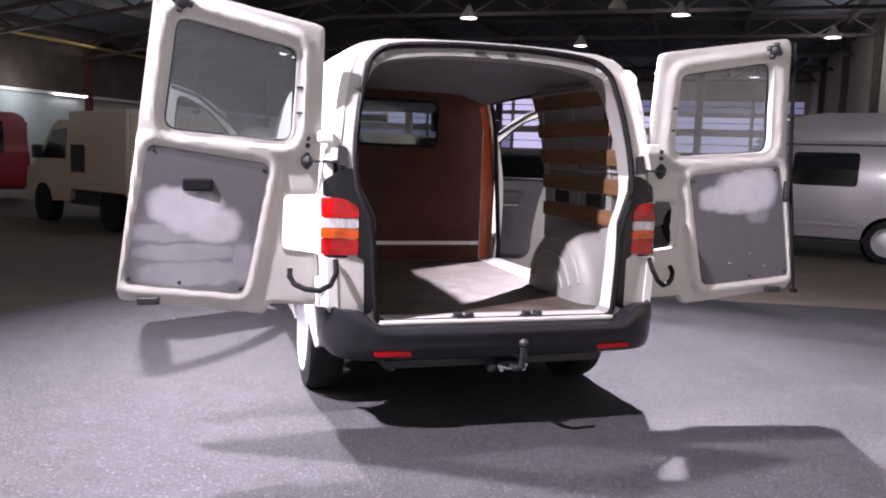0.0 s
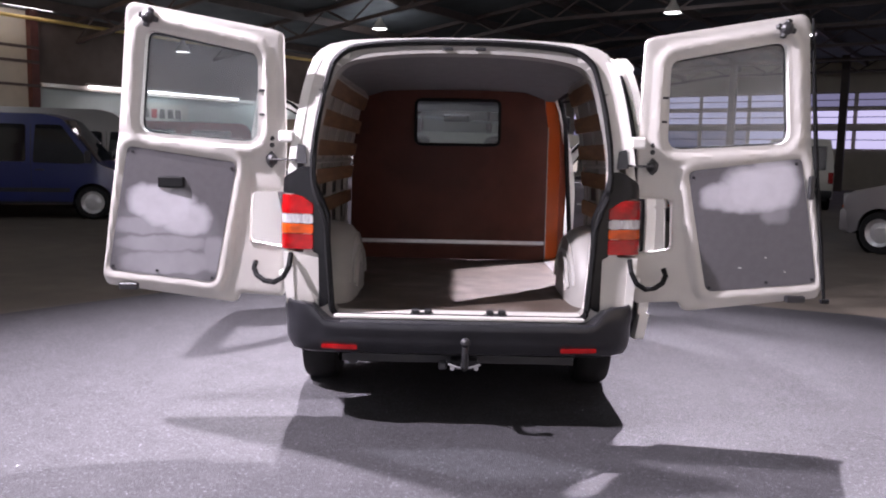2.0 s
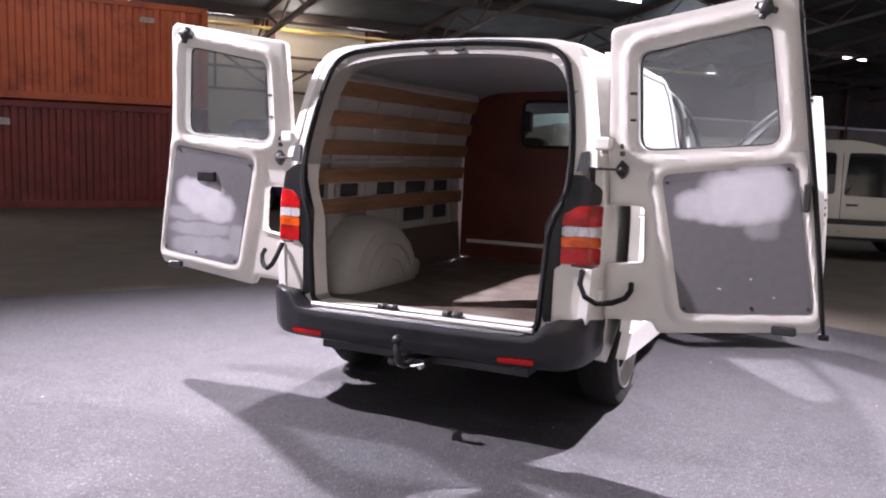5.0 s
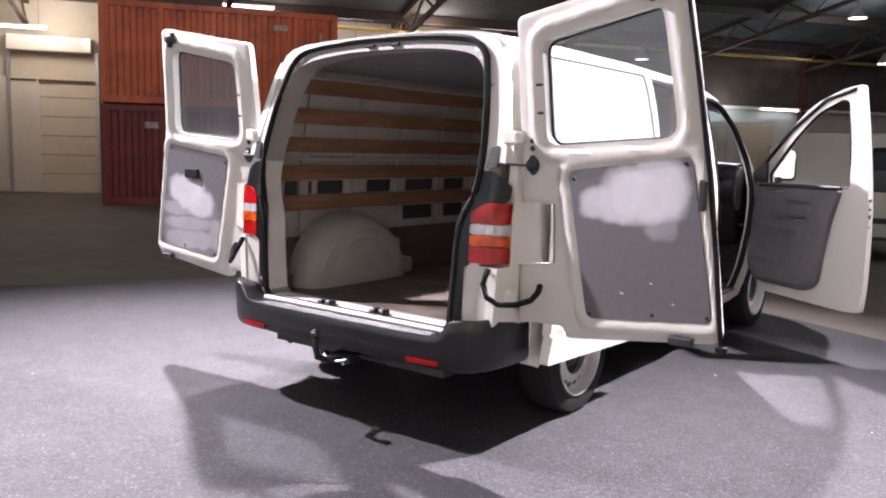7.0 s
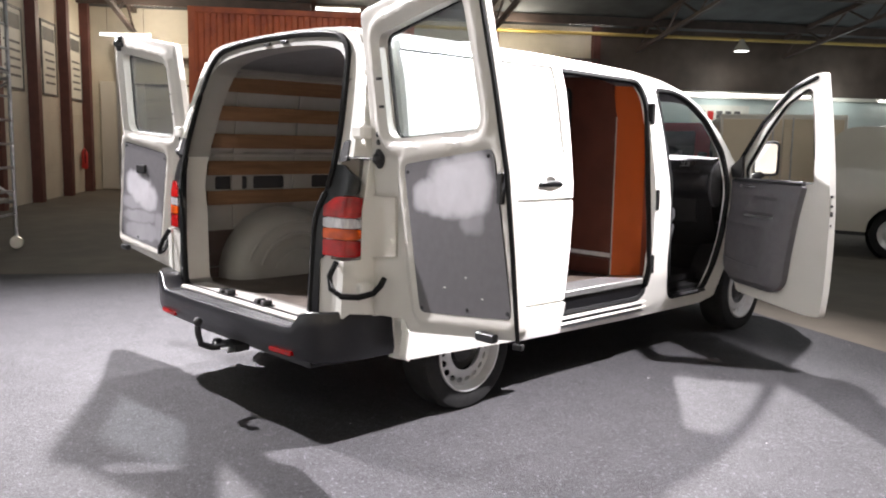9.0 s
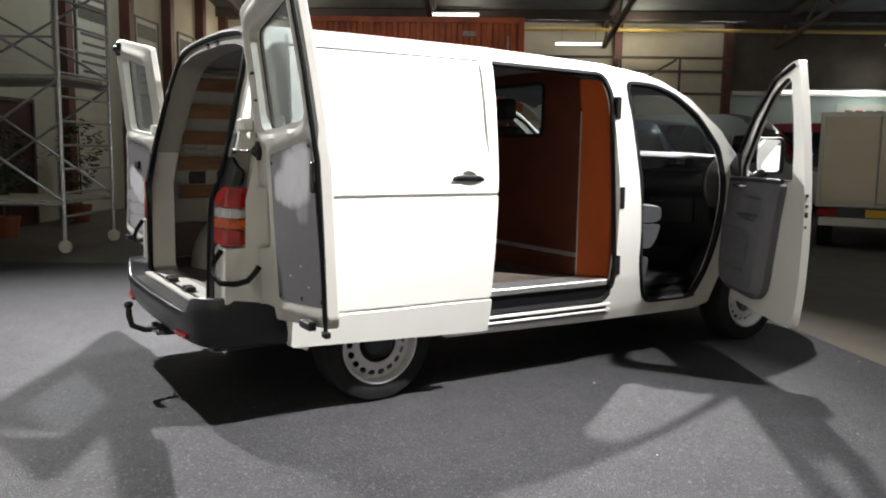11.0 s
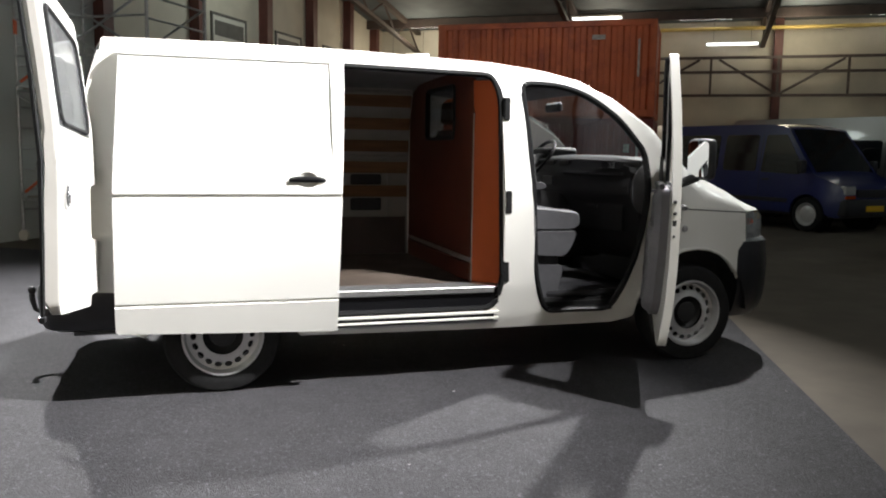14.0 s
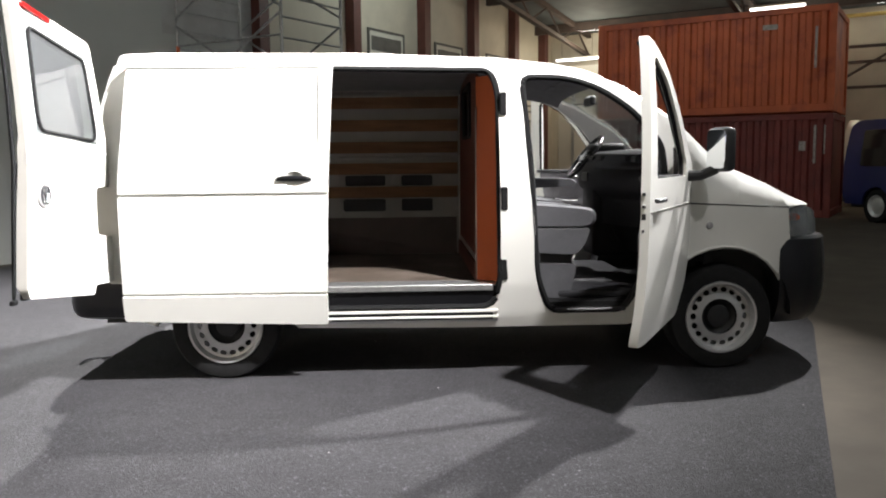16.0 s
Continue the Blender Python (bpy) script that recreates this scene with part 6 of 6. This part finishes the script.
# along the block wall
put("wall_board", box(-7.10, -5.16, S0, S0 + 0.035, 0, 3.3), GREYSCREEN, "pale boarded wall behind the scaffold tower", "wall", kind="structure")
put("grey_screen", box(-5.15, C1, S0, S0 + 0.05, 0, TOP - 0.8), GREYSCREEN, "plain light grey screen wall beside the stage", "screen", kind="structure")
for c0, c1 in ((-11.85, -10.5), (-14.45, -13.15), (-16.8, -15.7), (-18.95, -17.9)):
    poster = hall_thing("poster", "framed pale poster with dark print on block wall", "poster", c0, S0, 2.38, 0, "wall posters")
    w = c1 - c0
    part("sheet", box(0.04, w - 0.04, 0.01, 0.025, 0.04, 1.66), PAPER, poster)
    for x0, x1, z0, z1 in ((0, w, 0, 0.05), (0, w, 1.65, 1.7), (0, 0.05, 0.05, 1.65), (w - 0.05, w, 0.05, 1.65)):
        part("frame", box(x0, x1, 0.0, 0.04, z0, z1), INK, poster)
    part("print", box(0.12, w - 0.12, 0.025, 0.029, 1.25, 1.55), INK, poster)
    for k in range(5):
        part("print", box(0.16, w - 0.2 - 0.07 * (k % 3), 0.025, 0.029, 0.95 - k * 0.17, 1.0 - k * 0.17), INK, poster)
for k in range(14):
    put("wall_course", box(-19.9, -7.3, S0, S0 + 0.008, 0.2 + k * 0.2, 0.385 + k * 0.2), WALLP, "course of cream blocks in the hall wall", "blocks", "block courses", "structure")
WHITEWALL = mat("whitewashed_blocks", (0.50, 0.50, 0.50), 0.75, vary=0.08, scale=3, stain=(0.36, 0.35, 0.34), stain_scale=0.8, stain_lo=0.5, stain_hi=0.8, bump=0.1)
put("wall_panel", box(-7.28, -5.16, S0, S0 + 0.012, 0, TOP - 0.8), WHITEWALL, "whitewashed block wall behind the scaffold", "wall", kind="structure")
for k in range(26):
    put("wall_course", box(-7.27, -5.17, S0 + 0.012, S0 + 0.02, 0.02 + k * 0.2, 0.208 + k * 0.2), WHITEWALL, "course of whitewashed blocks in the hall wall", "blocks", "block courses", "structure")
door = hall_thing("dark_doorway", "dark red door in a recessed frame", "door", -8.9, S0)
part("leaf", box(0.06, 1.0, 0.01, 0.05, 0.0, 1.98), DARKDOOR, door)
for x0, x1, z0, z1 in ((0, 0.06, 0, 2.04), (1.0, 1.06, 0, 2.04), (0.06, 1.0, 1.98, 2.04)):
    part("frame", box(x0, x1, 0, 0.08, z0, z1), GIRDER, door)
part("handle", box(0.86, 0.92, 0.05, 0.1, 1.0, 1.03, 0.006), RAIL, door)
sdw = hall_thing("white_door", "tall white sliding door standing by the corner", "door", -19.95, S0 + 0.25, 0, 88)
part("leaf", box(0, 1.2, -0.03, 0.03, 0.02, 3.0, 0.01), OFFWHITE, sdw)
part("handle", box(1.05, 1.1, 0.03, 0.07, 1.0, 1.2, 0.006), GIRDER, sdw)
ext = hall_thing("fire_extinguisher", "red fire extinguisher hung on the wall post", "extinguisher", -18.6, S0 + 0.12, 0.62)
part("cylinder", spin([(0, 0), (0, 0.07), (0.03, 0.085), (0.42, 0.085), (0.48, 0.05), (0.52, 0.03), (0.56, 0)], 14, m=Matrix.Rotation(-math.pi / 2, 4, "Y")), FIRE, ext, smooth=True)
part("hose", tube([(0.03, 0.03, 0.5), (0.12, 0.04, 0.42), (0.1, 0.05, 0.15)], 0.012, 6), RUBBER, ext)


def plant(c, s, tall, seed, label):
    p = hall_thing("potted_plant", label, "plant", c, s)
    rnd = random.Random(seed)
    part("pot", spin([(0, 0), (0, 0.13), (0.26, 0.17), (0.3, 0.18), (0.3, 0.15), (0.26, 0.14), (0.26, 0)], 16, m=Matrix.Rotation(-math.pi / 2, 4, "Y")), POT, p, smooth=True)
    part("stem", tube([(0, 0, 0.25), (0.03, 0.02, tall * 0.5), (0.0, 0.0, tall * 0.95)], [0.02, 0.016, 0.008], 6), GIRDER, p)
    crown = bmesh.new()
    for k in range(260):
        a, h = rnd.random() * math.tau, 0.35 + 0.65 * rnd.random()
        r = 0.38 * math.sin(math.pi * min(1, (1.08 - h) * 1.3)) * rnd.uniform(0.4, 1.05)
        o = Vector((r * math.cos(a), r * math.sin(a), tall * h))
        d = Vector((math.cos(a), math.sin(a), rnd.uniform(-0.7, 0.5))).normalized() * rnd.uniform(0.09, 0.17)
        w = d.cross(Vector((0, 0, 1))).normalized() * rnd.uniform(0.025, 0.05)
        up = Vector((0, 0, rnd.uniform(0.0, 0.03)))
        crown.faces.new([crown.verts.new(q) for q in (o, o + d * 0.5 + w + up, o + d, o + d * 0.5 - w + up)])
    part("leaves", crown, LEAF, p)


plant(-6.9, S0 + 0.7, 1.55, 3, "leafy green pot plant by the block wall")
plant(-9.3, S0 + 0.6, 1.75, 5, "taller leafy pot plant beside dark door")
plant(-6.0, S0 + 0.9, 1.2, 8, "small green pot plant under the scaffold")

# rolling scaffold tower
sc = thing("scaffold_tower", "galvanised rolling scaffold tower with orange tube ends", "scaffold", Matrix.Translation((-6.2, 0.35, 0)) @ Matrix.Rotation(radians(-34), 4, "Z"))
LX, LY, HT = -1.35, -2.15, 5.0
for x in (0, LX):
    for y in (0, LY):
        part("standard", tube([(x, y, 0.16), (x, y, HT)], 0.025, 8), RAIL, sc)
        part("castor", spin([(-0.02, 0), (-0.02, 0.08), (0.02, 0.08), (0.02, 0)], 16, m=Matrix.Translation((x, y, 0.085))), OFFWHITE, sc)
for y in (0, LY):
    for k in range(16):
        z = 0.45 + k * 0.29
        part("rung", tube([(0, y, z), (LX, y, z)], 0.017, 6), RAIL, sc)
for z in (0.60, 2.12):
    part("deck", box(LX + 0.1, -0.05, LY + 0.03, -0.03, z, z + 0.05, 0.008), DECK, sc)
    for x in (0, LX):
        part("deck_beam", tube([(x, 0, z), (x, LY, z)], 0.025, 6), RAIL, sc)
for x in (0.03, LX - 0.03):
    for z0, z1 in ((0.65, 2.1), (2.2, 3.4), (3.5, 4.7)):
        for a, b in ((z0, z1), (z1, z0)):
            brace = part("brace", tube([(x, 0, a), (x, LY, b)], 0.018, 6), RAIL, sc)
            if z0 < 3.0 and a > b:
                part("tube_end", tube([(x, LY * 0.84, a + (b - a) * 0.84), (x, LY * 0.96, a + (b - a) * 0.96)], 0.021, 6), ORANGETUBE, brace)
for x, z0, z1 in ((LX, 1.30, 1.52), (LX, 0.78, 0.98), (0, 2.9, 3.1)):
    part("marker_sleeve", tube([(x, LY, z0), (x, LY, z1)], 0.028, 8), ORANGETUBE, sc, "orange sleeve on the upright")
for z in (2.6, 3.1, 4.2, 4.7):
    part("guard_rail", tube([(0, 0, z), (0, LY, z)], 0.018, 6), RAIL, sc)

# windows of the far wall
DAY = glow("daylight", (0.78, 0.76, 1.0), 1.5)
DUSK = glow("dim_daylight", (0.62, 0.62, 0.9), 0.55)
for k in range(10):
    c = C0 + 0.6 + k * 2.55
    for z0, z1, m in ((2.0, 2.95, DUSK if k < 4 else DAY), (3.25, 3.95, DAY), (4.1, 4.8, DAY if k < 5 else DUSK)):
        w = hall_thing("window_%d" % (k + 1), "daylit window band in the far wall", "window", c, S1 - 0.04, z0)
        w["kind"] = "structure"
        part("pane", box(0.05, 2.4, 0.0, 0.02, 0.03, z1 - z0 - 0.03), m, w)
        for zz in (0.0, (z1 - z0) / 2 - 0.015, z1 - z0 - 0.03):
            part("glazing_bar", box(0, 2.45, -0.03, -0.003, zz, zz + 0.04), GIRDER, w)
    if k % 2 == 0:
        put("column", box(c - 0.35, c - 0.02, S1 - 3.0, S1 - 2.7, 0, TOP), GIRDER, "dark column before the far windows", "column", "hall columns")


def fluorescent(c, s, z=5.0, long=1.35, turn=90):
    f = hall_thing("fluorescent_light", "fluorescent tube light hanging from hall roof", "lamp", c, s, z, turn, "tube lights")
    part("housing", box(-long / 2, long / 2, -0.08, 0.08, 0.025, 0.07, 0.01), OFFWHITE, f)
    part("tube", tube([(-long / 2 + 0.03, 0, 0), (long / 2 - 0.03, 0, 0)], 0.035, 8), TUBE, f)
    for x in (-long * 0.35, long * 0.35):
        part("hanger", tube([(x, 0, 0.07), (x, 0, max(0.08, lerp(EAVE, c) - z))], 0.006, 5), GIRDER, f)


for c, s, z in ((-19.2, 8.6, 5.0), (-19.2, 4.0, 5.0), (-19.4, 4.7, 4.35), (-19.2, -3.7, 5.0), (-19.0, 19.5, 5.1), (-18.6, 1.2, 5.0), (-13.0, 13.0, 5.5), (-15.0, 26.0, 5.2), (-11.0, 27.0, 5.2), (-19.3, -4.4, 4.2)):
    fluorescent(c, s, z)


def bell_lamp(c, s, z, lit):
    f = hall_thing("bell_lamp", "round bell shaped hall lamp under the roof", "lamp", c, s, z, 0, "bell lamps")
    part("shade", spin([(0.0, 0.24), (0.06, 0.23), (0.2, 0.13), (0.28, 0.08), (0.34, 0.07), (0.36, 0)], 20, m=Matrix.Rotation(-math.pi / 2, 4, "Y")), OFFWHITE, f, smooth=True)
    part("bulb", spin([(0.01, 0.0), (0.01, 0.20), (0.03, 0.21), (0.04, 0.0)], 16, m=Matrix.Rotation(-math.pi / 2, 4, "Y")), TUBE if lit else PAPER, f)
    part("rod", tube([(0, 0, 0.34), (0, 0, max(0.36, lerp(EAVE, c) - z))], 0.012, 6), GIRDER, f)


# the last three, over the stage, are unseen and added as fill
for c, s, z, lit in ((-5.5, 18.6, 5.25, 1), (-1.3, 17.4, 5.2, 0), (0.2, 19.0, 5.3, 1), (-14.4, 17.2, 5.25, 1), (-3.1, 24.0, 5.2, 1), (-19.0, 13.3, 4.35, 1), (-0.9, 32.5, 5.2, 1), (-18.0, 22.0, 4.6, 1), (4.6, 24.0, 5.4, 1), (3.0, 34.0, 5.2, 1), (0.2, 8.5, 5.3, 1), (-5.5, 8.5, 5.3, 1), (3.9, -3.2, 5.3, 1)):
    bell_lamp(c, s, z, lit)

# light of the hall fittings, plus fill points added where no fitting is known
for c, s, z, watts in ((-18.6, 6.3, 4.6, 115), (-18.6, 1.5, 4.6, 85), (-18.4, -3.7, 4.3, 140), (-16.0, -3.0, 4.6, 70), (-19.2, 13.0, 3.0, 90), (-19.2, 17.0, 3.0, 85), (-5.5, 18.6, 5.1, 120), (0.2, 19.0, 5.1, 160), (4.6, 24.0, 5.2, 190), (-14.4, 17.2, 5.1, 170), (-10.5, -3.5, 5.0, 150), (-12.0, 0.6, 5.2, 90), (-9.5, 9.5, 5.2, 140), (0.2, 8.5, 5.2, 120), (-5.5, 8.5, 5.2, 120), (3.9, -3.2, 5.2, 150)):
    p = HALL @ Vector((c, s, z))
    data = bpy.data.lights.new("hall_and_fill_lamp", "POINT")
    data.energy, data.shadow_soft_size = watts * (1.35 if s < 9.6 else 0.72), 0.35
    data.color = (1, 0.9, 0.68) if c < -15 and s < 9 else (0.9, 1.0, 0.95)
    new("hall_and_fill_lamp", data).location = p
